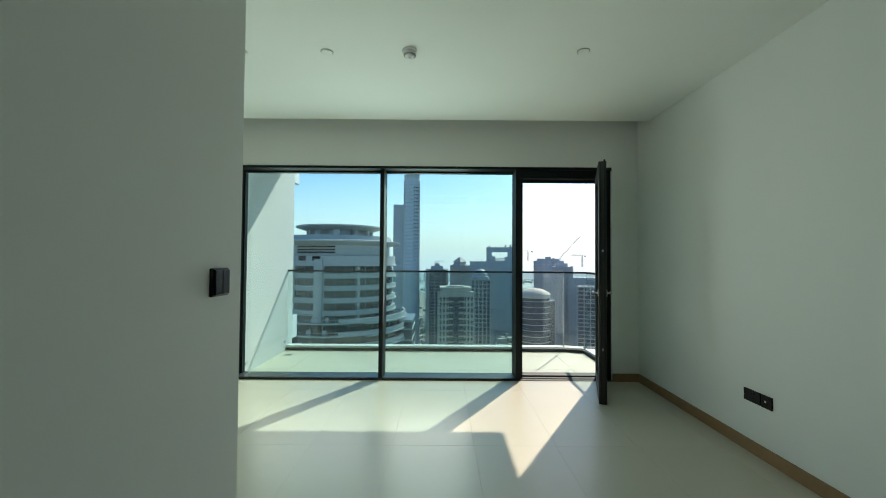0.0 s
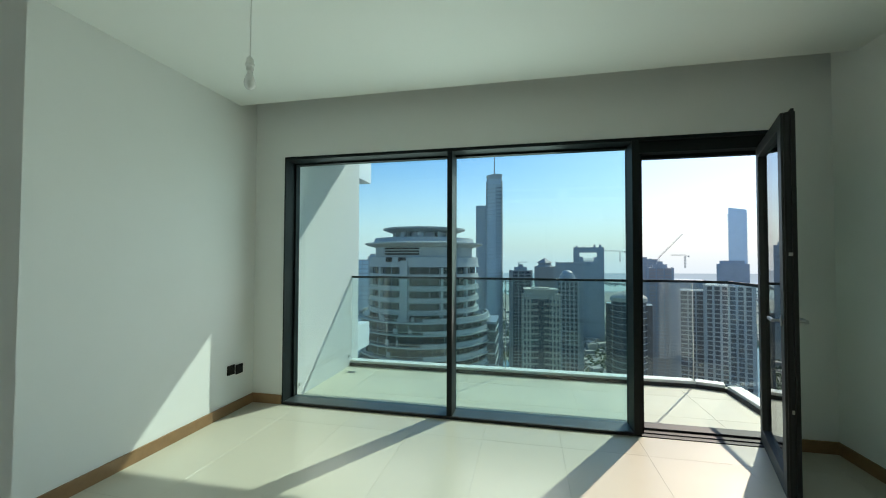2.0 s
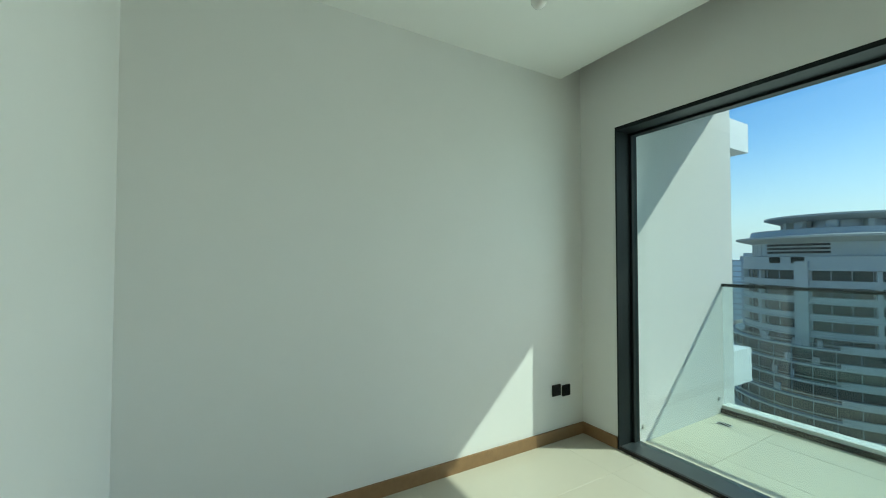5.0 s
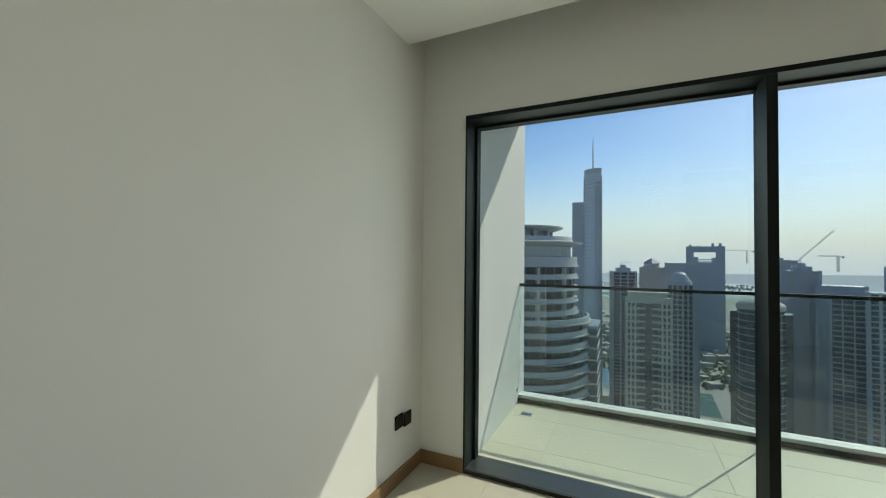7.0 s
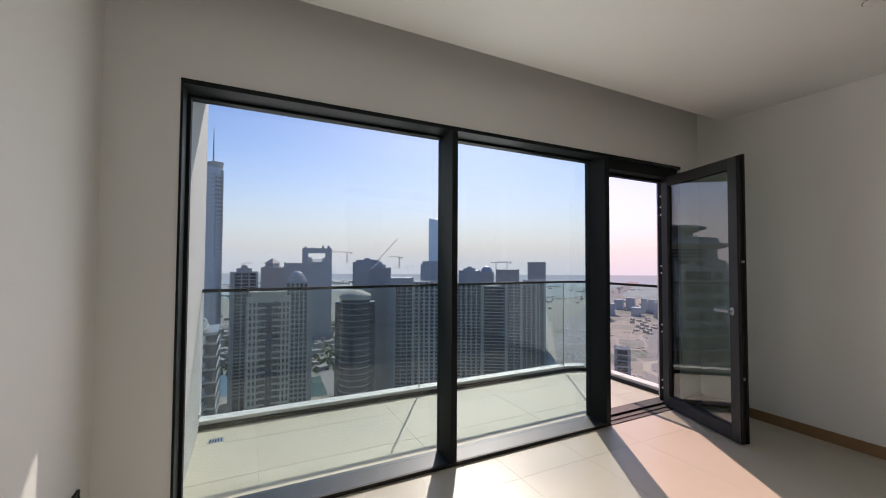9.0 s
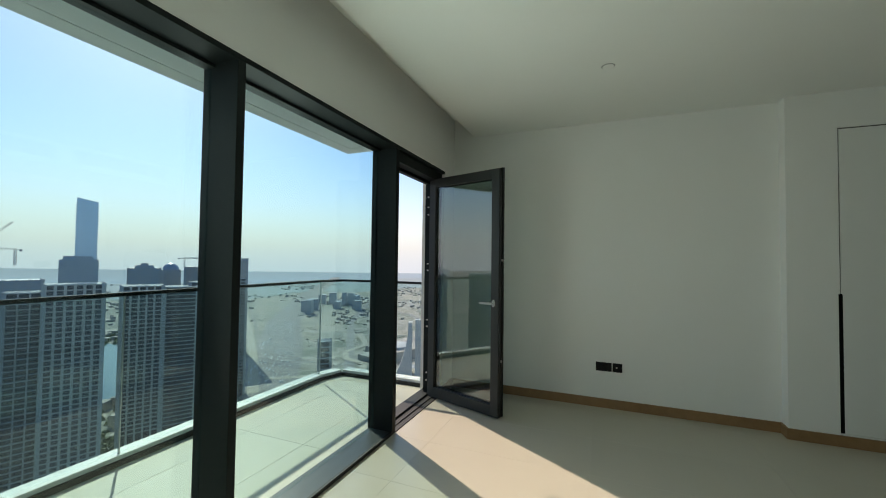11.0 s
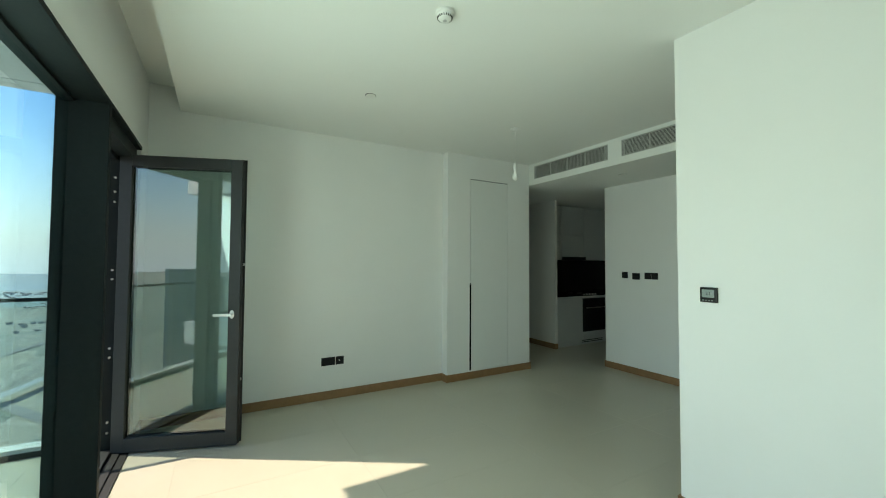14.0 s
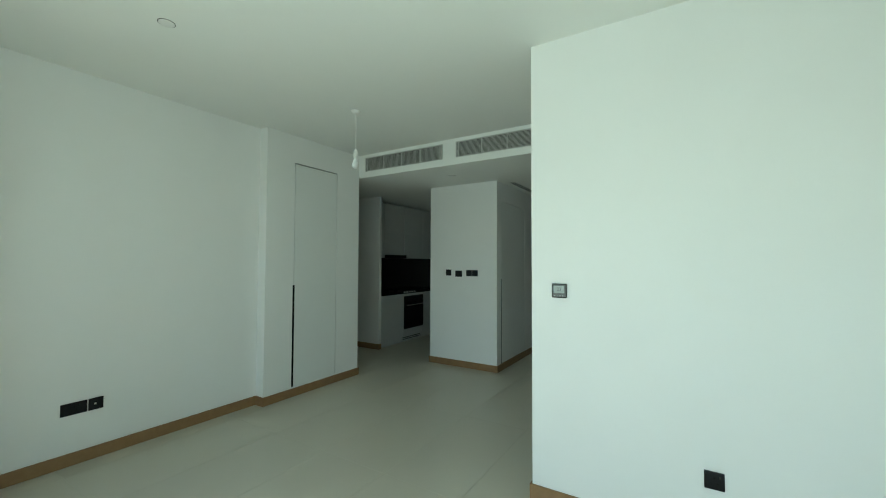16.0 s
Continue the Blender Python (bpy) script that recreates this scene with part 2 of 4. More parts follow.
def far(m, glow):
    """Paints distance haze on the far plain: an emission that grows towards the bright horizon."""
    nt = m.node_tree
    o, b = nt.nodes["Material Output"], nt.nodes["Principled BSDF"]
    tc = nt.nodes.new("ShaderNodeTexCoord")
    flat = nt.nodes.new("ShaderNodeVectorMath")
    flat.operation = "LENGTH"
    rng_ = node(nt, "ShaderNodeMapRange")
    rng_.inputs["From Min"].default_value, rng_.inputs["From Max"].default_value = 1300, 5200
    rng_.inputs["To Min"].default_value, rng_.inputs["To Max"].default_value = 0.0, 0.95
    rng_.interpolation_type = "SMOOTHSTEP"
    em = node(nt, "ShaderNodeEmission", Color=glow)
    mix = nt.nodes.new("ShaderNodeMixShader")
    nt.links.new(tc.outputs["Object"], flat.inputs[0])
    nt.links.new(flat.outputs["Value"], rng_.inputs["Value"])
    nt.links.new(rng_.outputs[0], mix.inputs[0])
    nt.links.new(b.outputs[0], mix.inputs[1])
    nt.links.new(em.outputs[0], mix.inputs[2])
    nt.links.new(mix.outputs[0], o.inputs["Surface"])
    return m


far(FARHAZE, (0.43, 0.54, 0.65, 1))
far(HORIZONHAZE, (0.43, 0.54, 0.65, 1))
ROAD = mat("asphalt", (0.22, 0.225, 0.225), 0.9, second=(0.27, 0.27, 0.265), scale=0.05)
PATHSAND = mat("pale_sand", (0.46, 0.43, 0.36), 0.95, second=(0.40, 0.38, 0.32), scale=0.05)
WATER = mat("canal_water", (0.03, 0.11, 0.11), 0.12, second=(0.04, 0.14, 0.135), scale=0.03, bump=0.3, bump_scale=0.4)
GREEN = mat("foliage", (0.05, 0.085, 0.04), 0.9, second=(0.08, 0.12, 0.055), scale=0.15)
SCRUB = mat("dusty_scrub", (0.13, 0.155, 0.10), 0.95, second=(0.18, 0.19, 0.13), scale=0.1)
ROOFS = mat("low_roofs", (0.40, 0.38, 0.345), 0.8, second=(0.34, 0.325, 0.30), scale=0.04)
CAR = mat("car_paint", (0.5, 0.5, 0.5), 0.4, second=(0.6, 0.6, 0.6), scale=0.1, spread=0.5)


# mesh helpers
def box(bm, x0, x1, y0, y1, z0, z1, m=None):
    vs = [bm.verts.new((x, y, z)) for z in (z0, z1) for x, y in ((x0, y0), (x1, y0), (x1, y1), (x0, y1))]
    if m is not None:
        for v in vs:
            v.co = m @ v.co
    for a in ((3, 2, 1, 0), (4, 5, 6, 7), (0, 1, 5, 4), (1, 2, 6, 5), (2, 3, 7, 6), (3, 0, 4, 7)):
        bm.faces.new([vs[k] for k in a])
    return bm


def boxes(*rows):
    bm = bmesh.new()
    for r in rows:
        box(bm, *r)
    return bm


def soft(bm, w=0.003, seg=2):
    bmesh.ops.bevel(bm, geom=bm.edges[:], offset=w, segments=seg, affect="EDGES", profile=0.6)
    return bm


def lathe(rows, seg=24, bm=None, at=(0, 0, 0)):
    """A turned shape about z from (radius, height) rows."""
    bm = bm or bmesh.new()
    rings = []
    for r, z in rows:
        if r < 1e-6:
            rings.append([bm.verts.new((at[0], at[1], at[2] + z))])
        else:
            rings.append([bm.verts.new((at[0] + r * math.cos(2 * math.pi * k / seg), at[1] + r * math.sin(2 * math.pi * k / seg), at[2] + z)) for k in range(seg)])
    for a, b in zip(rings, rings[1:]):
        for k in range(seg):
            q = (k + 1) % seg
            if len(a) == 1 and len(b) == 1:
                continue
            if len(a) == 1:
                bm.faces.new((a[0], b[q], b[k]))
            elif len(b) == 1:
                bm.faces.new((a[k], a[q], b[0]))
            else:
                bm.faces.new((a[k], a[q], b[q], b[k]))
    return bm


def mesh_of(name, bm, material, smooth=False):
    bmesh.ops.recalc_face_normals(bm, faces=bm.faces[:])
    me = bpy.data.meshes.new(name)
    bm.to_mesh(me)
    bm.free()
    me.materials.append(material)
    if smooth:
        for p in me.polygons:
            p.use_smooth = True
        me.set_sharp_from_angle(angle=radians(35))
    return me


def thing(name, label="", category="", group="", at=None, kind=""):
    ob = new(name)
    ob.empty_display_size = 0.1
    if at is not None:
        ob.matrix_world = at
    return tagged(ob, label, category, group, kind)


def part(name, bm, material, parent=None, label="", smooth=False, kind="", at=None):
    me = bm if isinstance(bm, bpy.types.Mesh) else mesh_of(name, bm, material, smooth)
    ob = new(name, me)
    ob.parent = parent
    if at is not None:
        ob.matrix_basis = at
    return tagged(ob, label, "", "", kind)


def structure(name, bm, material, label="", category=""):
    return tagged(part(name, bm, material), label, category, "", "structure")


# the plan, in metres
XL, XR = -2.33, 2.55
YW = 4.06
YG = 4.24
H = 2.86
HS = 2.565
XC, YP = -0.39, 1.06
YB = -0.305
XB = 2.427
WX0, WX1, WZ1 = -2.006, 2.25, 2.40
DX = 1.22

# shell of the flat
structure("floor_slab", boxes((-2.6, 4.6, -4.8, YW + 0.02, -0.25, -0.003)), GROUT, "cream tile grout under the floor tiles", "floor")
structure("wall_north", boxes((XL - 0.2, WX0, YW, YG + 0.08, -0.3, 3.25), (WX1, XR + 0.2, YW, YG + 0.08, -0.3, 3.25), (WX0, WX1, YW, YG + 0.08, WZ1 + 0.012, 3.25)), PAINT, "off-white painted wall round the balcony window", "wall")
structure("wall_west", boxes((XL - 0.2, XL, YP - 0.2, YW, -0.3, 3.25)), PAINT, "off-white painted plaster side wall", "wall")
structure("wall_east", boxes((XR, XR + 0.2, 1.03, YW, -0.3, 3.25)), PAINT, "off-white painted plaster side wall", "wall")
structure("wall_partition", boxes((XL, XC, YP - 0.2, YP, -0.1, 3.25), (XC - 0.2, XC, -4.6, YP - 0.2, -0.1, 3.25)), PAINT, "off-white painted partition wall with an outer corner", "wall")
# first block runs on unseen to x 4.66, keeping sun off the kitchen
for piece in ((XB + 0.035, 4.66, YB - 0.0, 1.03, -0.1, 3.25), (XB, XB + 0.035, YB, 0.075, 0.0, 3.25), (XB, XB + 0.035, 0.70, 1.03, 0.0, 1.208), (XB, XB + 0.035, 0.69, 1.03, 1.208, 3.25), (XB, XB + 0.035, 0.075, 0.69, 2.556, 3.25), (XB, XB + 0.035, 0.075, 0.70, 0.0, 0.10)):
    structure("wall_closet", boxes(piece), PAINT, "off-white boxed-out wall round a tall flush closet", "wall")
structure("wall_kitchen_side", boxes((3.145, 4.4, -1.60, -1.547, -0.1, 2.7)), PAINT, "white side wall of the kitchen niche", "wall")
structure("wall_hall_end", boxes((4.3, 4.6, -1.6, 1.0, -0.1, 2.7)), PAINT, "off-white wall closing the entrance recess", "wall")
structure("wall_kitchen_back", boxes((3.78, 3.98, -4.6, -1.6, -0.1, 2.7)), PAINT, "off-white wall behind the kitchen units", "wall")
structure("wall_south", boxes((XC - 0.2, 4.5, -4.8, -4.6, -0.1, 2.9)), PAINT, "off-white wall closing the corridor", "wall")
for piece in ((0.95, 1.982, -4.6, -1.35, -0.1, 2.7), (0.917, 0.95, -1.49, -1.35, -0.1, 2.7), (0.917, 0.95, -4.6, -2.42, -0.1, 2.7), (0.917, 0.95, -2.42, -1.49, 2.30, 2.7)):
    structure("wall_utility", boxes(piece), PAINT, "off-white boxed utility block between kitchen and corridor", "wall")
structure("ceiling", boxes((XL - 0.2, XR + 0.2, YB, 3.825, H, 3.12), (XL - 0.2, XR + 0.2, 3.825, YW, 3.07, 3.25), (XC - 0.2, XR + 2.1, YB - 0.012, YB, HS, 3.12), (XC - 0.2, 4.66, -4.8, YB - 0.012, HS, HS + 0.2)), CEIL, "matt white ceiling with a curtain recess and a lower bulkhead", "ceiling")


def baseboard(rows):
    for r in rows:
        structure("baseboard", boxes(r), WOOD, "brown wood-effect skirting board", "baseboard")


T = 0.014
baseboard([(XL, XL + T, YP + T, YW - T, 0, 0.088), (XL, WX0 - 0.004, YW - T, YW, 0, 0.088), (WX1 + 0.004, XR, YW - T, YW, 0, 0.088),
           (XR - T, XR, 1.03 + T, YW - T, 0, 0.088), (XB - T, XR, 1.03, 1.03 + T, 0, 0.088), (XB - T, XB, YB, 1.03, 0, 0.088), (XB - T, 4.3, YB - T, YB, 0, 0.088),
           (XL + T, XC + T, YP, YP + T, 0, 0.088), (XC, XC + T, -4.6, YP, 0, 0.088), (0.917 - T, 1.982 + T, -1.35, -1.35 + T, 0, 0.088),
           (0.917 - T, 0.917, -4.6, -1.35, 0, 0.088), (1.982, 1.982 + T, -4.6, -1.35, 0, 0.088), (3.145 - T, 4.3, -1.547, -1.547 + T, 0, 0.088), (3.145 - T, 3.145, -1.60, -1.547, 0, 0.088)])

# the window
win = tagged(new("window"), "wide dark aluminium window wall with two fixed panes and a door opening", "window", "", "structure")
part("window_frame", boxes((WX0, WX0 + 0.012, YW - 0.005, YG + 0.04, 0.0, WZ1), (WX0, WX1, YW - 0.005, YG + 0.04, WZ1 - 0.018, WZ1 + 0.010),
                           (WX0 + 0.012, WX0 + 0.03, YG - 0.03, YG + 0.035, 0.02, WZ1 - 0.018), (WX0 + 0.03, -0.373, YG - 0.03, YG + 0.035, WZ1 - 0.035, WZ1 - 0.018),
                           (-0.325, 1.165, YG - 0.03, YG + 0.035, WZ1 - 0.035, WZ1 - 0.018)), FRAME, win, "anthracite aluminium frame")
part("mullion", soft(boxes((-0.373, -0.327, YW - 0.005, YG + 0.05, 0.0, WZ1 - 0.018)), 0.002, 1), FRAME, win, "deep anthracite mullion")
part("mullion", soft(boxes((1.165, DX, YW - 0.005, YG + 0.05, 0.0, WZ1 - 0.018)), 0.002, 1), FRAME, win, "deep anthracite mullion")
part("window_sill", boxes((WX0 + 0.012, -0.375, YW + 0.012, YG + 0.04, -0.01, 0.022), (-0.325, 1.163, YW + 0.012, YG + 0.04, -0.01, 0.022)), SILL, win, "grey aluminium sill cover")
part("sill_edge", boxes((WX0, 1.165, YW - 0.008, YW + 0.012, -0.01, 0.026)), GASKET, win, "black sill edge strip")
part("pane", boxes((WX0 + 0.03, -0.373, YG - 0.006, YG + 0.006, 0.022, WZ1 - 0.035)), GLASS, win, "green-tinted fixed glass pane")
part("pane", boxes((-0.327, 1.165, YG - 0.006, YG + 0.006, 0.022, WZ1 - 0.035)), GLASS, win, "green-tinted fixed glass pane")

bd = tagged(new("balcony_door"), "open dark aluminium glazed balcony door swung into the room", "door", "", "structure")
part("door_frame", boxes((2.15, WX1, YW + 0.03, YG, 0.0, WZ1 - 0.018), (DX, 2.15, YW + 0.03, YG, 2.29, WZ1 - 0.018), (DX, DX + 0.035, YW + 0.06, YG, 0.0, 2.29), (DX + 0.035, 2.15, YG - 0.05, YG, 2.262, 2.29)), FRAME, bd, "anthracite fixed door frame")
part("threshold", boxes((DX, WX1, YW - 0.004, YW + 0.05, -0.02, 0.006), (DX, WX1, YW + 0.05, YG - 0.07, -0.02, 0.014), (DX, WX1, YG - 0.07, YG + 0.05, -0.04, 0.030)), GASKET, bd, "stepped black door threshold")
leaf_at = Matrix.Translation((2.105, 4.170, 0.012)) @ Matrix.Rotation(math.atan2(-0.850, -0.298), 4, "Z")
LW, LH, LB = 0.885, 2.285, 0.085
leaf = part("door_leaf", soft(boxes((0, LB, 0, 0.07, 0, LH), (LW - LB, LW, 0, 0.07, 0, LH), (LB, LW - LB, 0, 0.07, 0, LB + 0.02), (LB, LW - LB, 0, 0.07, LH - LB, LH)), 0.002, 1), LEAF, bd, "open leaf of anthracite aluminium", at=leaf_at)
part("leaf_gasket", boxes((LW, LW + 0.012, 0.012, 0.022, 0.01, LH - 0.01), (LW, LW + 0.018, 0.045, 0.06, 0.01, LH + 0.012), (0, LW, 0.045, 0.06, LH, LH + 0.014), (LB, LB + 0.008, 0.03, 0.062, LB + 0.02, LH - LB), (LW - LB - 0.008, LW - LB, 0.03, 0.062, LB + 0.02, LH - LB), (LB, LW - LB, 0.03, 0.062, LB + 0.02, LB + 0.028), (LB, LW - LB, 0.03, 0.062, LH - LB - 0.008, LH - LB)), GASKET, leaf, "black rubber gasket")
part("pane", boxes((LB, LW - LB, 0.028, 0.042, LB + 0.02, LH - LB)), DOORGLASS, leaf, "grey-tinted glass pane")
for side in (-1, 1):
    hb = lathe([(0, 0), (0.017, 0), (0.018, 0.003), (0.018, 0.007), (0.008, 0.008), (0.008, 0.045), (0, 0.045)], 20)
    for v in hb.verts:
        x, y, z = v.co
        v.co = (x, z, y * 1.9 if z < 0.008 else y)
    box(hb, -0.125, 0.012, 0.038, 0.052, -0.010, 0.010)
    m = Matrix.Translation((LW - 0.055, 0.07 if side > 0 else 0.0, 1.035)) @ (Matrix.Identity(4) if side > 0 else Matrix.Diagonal((1, -1, 1, 1)))
    for v in hb.verts:
        v.co = m @ v.co
    part("handle", soft(hb, 0.0015, 1), STEEL, leaf, "brushed steel lever handle", True)
kb = boxes((LW + 0.0, LW + 0.02, 0.028, 0.044, 1.425, 1.445), (LW, LW + 0.013, 0.030, 0.040, 0.5, 0.52))
part("lock_bolt", kb, STEEL, leaf, "small steel lock bolts")
for z in (0.16, 0.24, 0.73, 0.80, 1.33, 1.40, 1.93, 2.01, 2.12):
    st = lathe([(0, 0), (0.008, 0), (0.008, 0.012), (0, 0.013)], 12)
    part("hinge_pin", st, STEEL, bd, "small round steel keep", at=Matrix.Translation((2.15, 4.20, z)) @ Matrix.Rotation(radians(-90), 4, "Y"))


# fittings on walls and ceiling
def wall_plate(name, label, category, w, h, at, fronts, extra=None, d=0.012):
    """A plate in the local x-z plane that faces local -y."""
    t = thing(name, label, category, at=at)
    part("plate", soft(boxes((-w / 2, w / 2, -d, 0, -h / 2, h / 2)), 0.003, 2), BLACK, t)
    for bm, m, n in fronts:
        part(n, bm, m, t)
    return t


def facing(x, y, z, deg):
    return Matrix.Translation((x, y, z)) @ Matrix.Rotation(radians(deg), 4, "Z")


def socket(at, w=0.086, label="black wall socket plate on the painted wall"):
    holes = boxes((-0.004, 0.004, -0.0135, -0.0121, 0.010, 0.020), (-0.017, -0.009, -0.0135, -0.0121, -0.014, -0.009), (0.009, 0.017, -0.0135, -0.0121, -0.014, -0.009))
    return wall_plate("wall_socket", label, "socket", w, 0.086, at, [(holes, DARKGAP, "pin_holes"), (boxes((0.020, 0.028, -0.0145, -0.012, 0.015, 0.030)), BLACKG, "switch_toggle")])


# -y local faces: 0 faces -y, 90 faces +x, 180 faces +y, 270 faces -x
socket(facing(XR, 2.445, 0.402, -90), 0.146, "black double wall socket plate above the skirting")
so = socket(facing(XR, 2.320, 0.402, -90), 0.086, "black media outlet plate with a small white mark")
part("outlet_port", boxes((-0.012, 0.0, -0.0145, -0.012, -0.004, 0.008)), WHITEP, so)
socket(facing(XL, 3.755, 0.390, 90), 0.086, "black single wall socket by the window corner")
socket(facing(XL, 3.860, 0.375, 90), 0.086, "black blank outlet plate by the window corner")
socket(facing(-1.328, YP, 0.381, 180), 0.086, "black single wall socket on the partition")
for x, w, z in ((1.665, 0.085, 1.315), (1.50, 0.105, 1.302), (1.335, 0.085, 1.312), (1.243, 0.085, 1.312)):
    socket(facing(x, -1.35, z, 180), w, "black switch plate in a row on the utility block")
sw = wall_plate("light_switch", "black two-gang light switch plate on the partition wall", "switch", 0.09, 0.09, facing(XC, 0.915, 1.282, 90),
                [(soft(boxes((-0.040, -0.001, -0.019, -0.012, -0.040, 0.040)), 0.002, 1), BLACKG, "rocker"), (soft(boxes((0.001, 0.040, -0.019, -0.012, -0.040, 0.040)), 0.002, 1), BLACKG, "rocker")])
th = wall_plate("thermostat", "black square room thermostat with a grey display", "thermostat", 0.088, 0.086, facing(-0.566, YP, 1.296, 180),
                [(soft(boxes((-0.044, 0.044, -0.019, -0.010, -0.043, 0.043)), 0.005, 2), BLACKG, "housing"), (boxes((-0.032, 0.032, -0.0200, -0.019, -0.014, 0.030)), SCREEN, "display"),
                 (boxes(*[(x, x + 0.008, -0.0198, -0.019, -0.033, -0.028) for x in (-0.03, -0.014, 0.002, 0.018)]), SCREEN, "buttons")])
cu = bpy.data.curves.new("digits", "FONT")
cu.body, cu.size, cu.extrude, cu.align_x = "23", 0.026, 0.0002, "CENTER"
tx = new("digits", cu)
tx.data.materials.append(BLACK)
tx.parent = th
tx.matrix_basis = Matrix.Translation((0, -0.0204, 0.0)) @ Matrix.Rotation(radians(90), 4, "X")


def pendant(x, y, label):
    t = thing("pendant_light", label, "lamp", "bare pendant bulbs", at=Matrix.Translation((x, y, H)))
    part("ceiling_rose", lathe([(0, 0), (0.046, 0), (0.046, -0.006), (0.036, -0.020), (0.014, -0.028), (0, -0.028)], 28), WHITEP, t, "", True)
    part("cord", lathe([(0.0032, -0.026), (0.0032, -0.365)], 8), WHITEP, t)
    part("socket", lathe([(0, -0.360), (0.010, -0.360), (0.018, -0.372), (0.019, -0.395), (0.024, -0.398), (0.024, -0.412), (0.019, -0.414), (0.020, -0.438), (0, -0.438)], 20), WHITEP, t, "", True)
    part("bulb", lathe([(0.013, -0.437), (0.015, -0.450), (0.024, -0.475), (0.030, -0.500), (0.029, -0.516), (0.020, -0.531), (0.008, -0.538), (0, -0.539)], 24), BULB, t, "unlit frosted bulb", True)
    return t


pendant(-1.14, 2.46, "unlit bare bulb on a white cord from the ceiling")
pendant(1.35, 0.86, "unlit bare bulb on a white cord from the ceiling")

sd = thing("smoke_detector", "white round smoke detector on the ceiling", "smoke detector", at=Matrix.Translation((0.09, 2.43, H)))
part("base", lathe([(0, 0), (0.052, 0), (0.054, -0.004), (0.054, -0.016), (0.048, -0.019), (0, -0.019)], 32), WHITEP, sd, "", True)
part("housing", lathe([(0.046, -0.019), (0.044, -0.028), (0.034, -0.044), (0.022, -0.050), (0, -0.051)], 32), WHITEP, sd, "", True)
fins = bmesh.new()
for k in range(20):
    box(fins, 0.036, 0.043, -0.0022, 0.0022, -0.040, -0.030, Matrix.Rotation(k * math.pi / 10, 4, "Z"))
part("grille_slots", fins, DARKGAP, sd)
part("indicator", lathe([(0, -0.0505), (0.012, -0.0505), (0.012, -0.053), (0, -0.053)], 16), VENT, sd)
for x, y, z in ((1.34, 2.42, H), (-0.514, 2.455, H), (1.29, -0.79, HS), (0.25, -1.2, HS)):
    c = thing("sprinkler_cover", "flat white round cover plate set in the ceiling", "ceiling fitting", "ceiling cover plates", Matrix.Translation((x, y, z)))
    part("cover", lathe([(0, -0.007), (0.036, -0.007), (0.041, -0.004), (0.041, 0.0), (0, 0.0)], 28), WHITEP, c, "", True)
    part("shadow_ring", lathe([(0.041, -0.001), (0.045, -0.0015), (0.045, 0.0), (0.041, 0.0)], 28), DARKGAP, c)


def grille(x0, x1, n):
    z0, z1 = 2.642, 2.818
    t = thing("air_grille", "long off-white slatted air grille in the bulkhead", "air vent", "bulkhead air grilles", Matrix.Translation((x0, YB, z0)))
    w, h = x1 - x0, z1 - z0
    part("backing", boxes((0, w, -0.001, 0.001, 0, h)), DARKGAP, t)
    part("frame", boxes((0, w, 0.001, 0.010, 0, 0.008), (0, w, 0.001, 0.010, h - 0.008, h), (0, 0.008, 0.001, 0.010, 0.008, h - 0.008), (w - 0.008, w, 0.001, 0.010, 0.008, h - 0.008)), VENT, t)
    for k in range(n + 1):
        x = 0.03 + k * (w - 0.06) / n
        part("divider", boxes((x - 0.004, x + 0.004, 0.002, 0.011, 0.008, h - 0.008)), VENT, t)
    tilt = Matrix.Rotation(radians(-28), 4, "X")
    sl = boxes((0.008, w - 0.008, -0.001, 0.001, -0.0028, 0.0028))
    sl = mesh_of("slat", sl, VENT)
    for k in range(13):
        part("slat", sl, VENT, t, at=Matrix.Translation((0, 0.006, 0.016 + k * (h - 0.03) / 12)) @ tilt)


grille(1.13, 2.31, 4)
grille(-0.28, 0.95, 4)

ad = thing("slot_diffuser", "narrow black slot air diffuser in the low ceiling", "air vent", at=Matrix.Translation((0.78, -1.55, HS)))
part("frame", boxes((-0.05, 0.05, -1.2, 0, -0.003, 0.0)), WHITEP, ad)
for x in (-0.03, 0.012):
    part("slot", boxes((x, x + 0.018, -1.19, -0.01, -0.005, -0.003)), DARKGAP, ad)

# closet door, utility door
cl = tagged(new("closet_door"), "tall flush white closet door with a black recessed pull", "door", "", "structure")
part("gap", boxes((XB + 0.012, XB + 0.034, 0.076, 0.6895, 0.101, 2.555)), DARKGAP, cl)
part("door_leaf", boxes((XB + 0.001, XB + 0.012, 0.081, 0.672, 0.104, 2.546), (XB + 0.001, XB + 0.012, 0.672, 0.682, 1.21, 2.546)), DOORP, cl)
part("pull_recess", boxes((XB + 0.003, XB + 0.011, 0.6725, 0.700, 0.104, 1.205)), PULL, cl, "black recessed pull")
ut = tagged(new("utility_door"), "flush white utility door with a narrow black recessed pull", "door", "", "structure")
part("gap", boxes((0.93, 0.949, -2.419, -1.491, 0.0, 2.299)), DARKGAP, ut)
part("door_leaf", boxes((0.918, 0.93, -2.415, -1.512, 0.09, 2.295), (0.918, 0.93, -1.512, -1.495, 1.24, 2.295)), DOORP, ut)
part("pull_recess", boxes((0.920, 0.929, -1.5115, -1.4905, 0.09, 1.235)), PULL, ut, "black recessed pull")

# kitchen
KX = 3.145


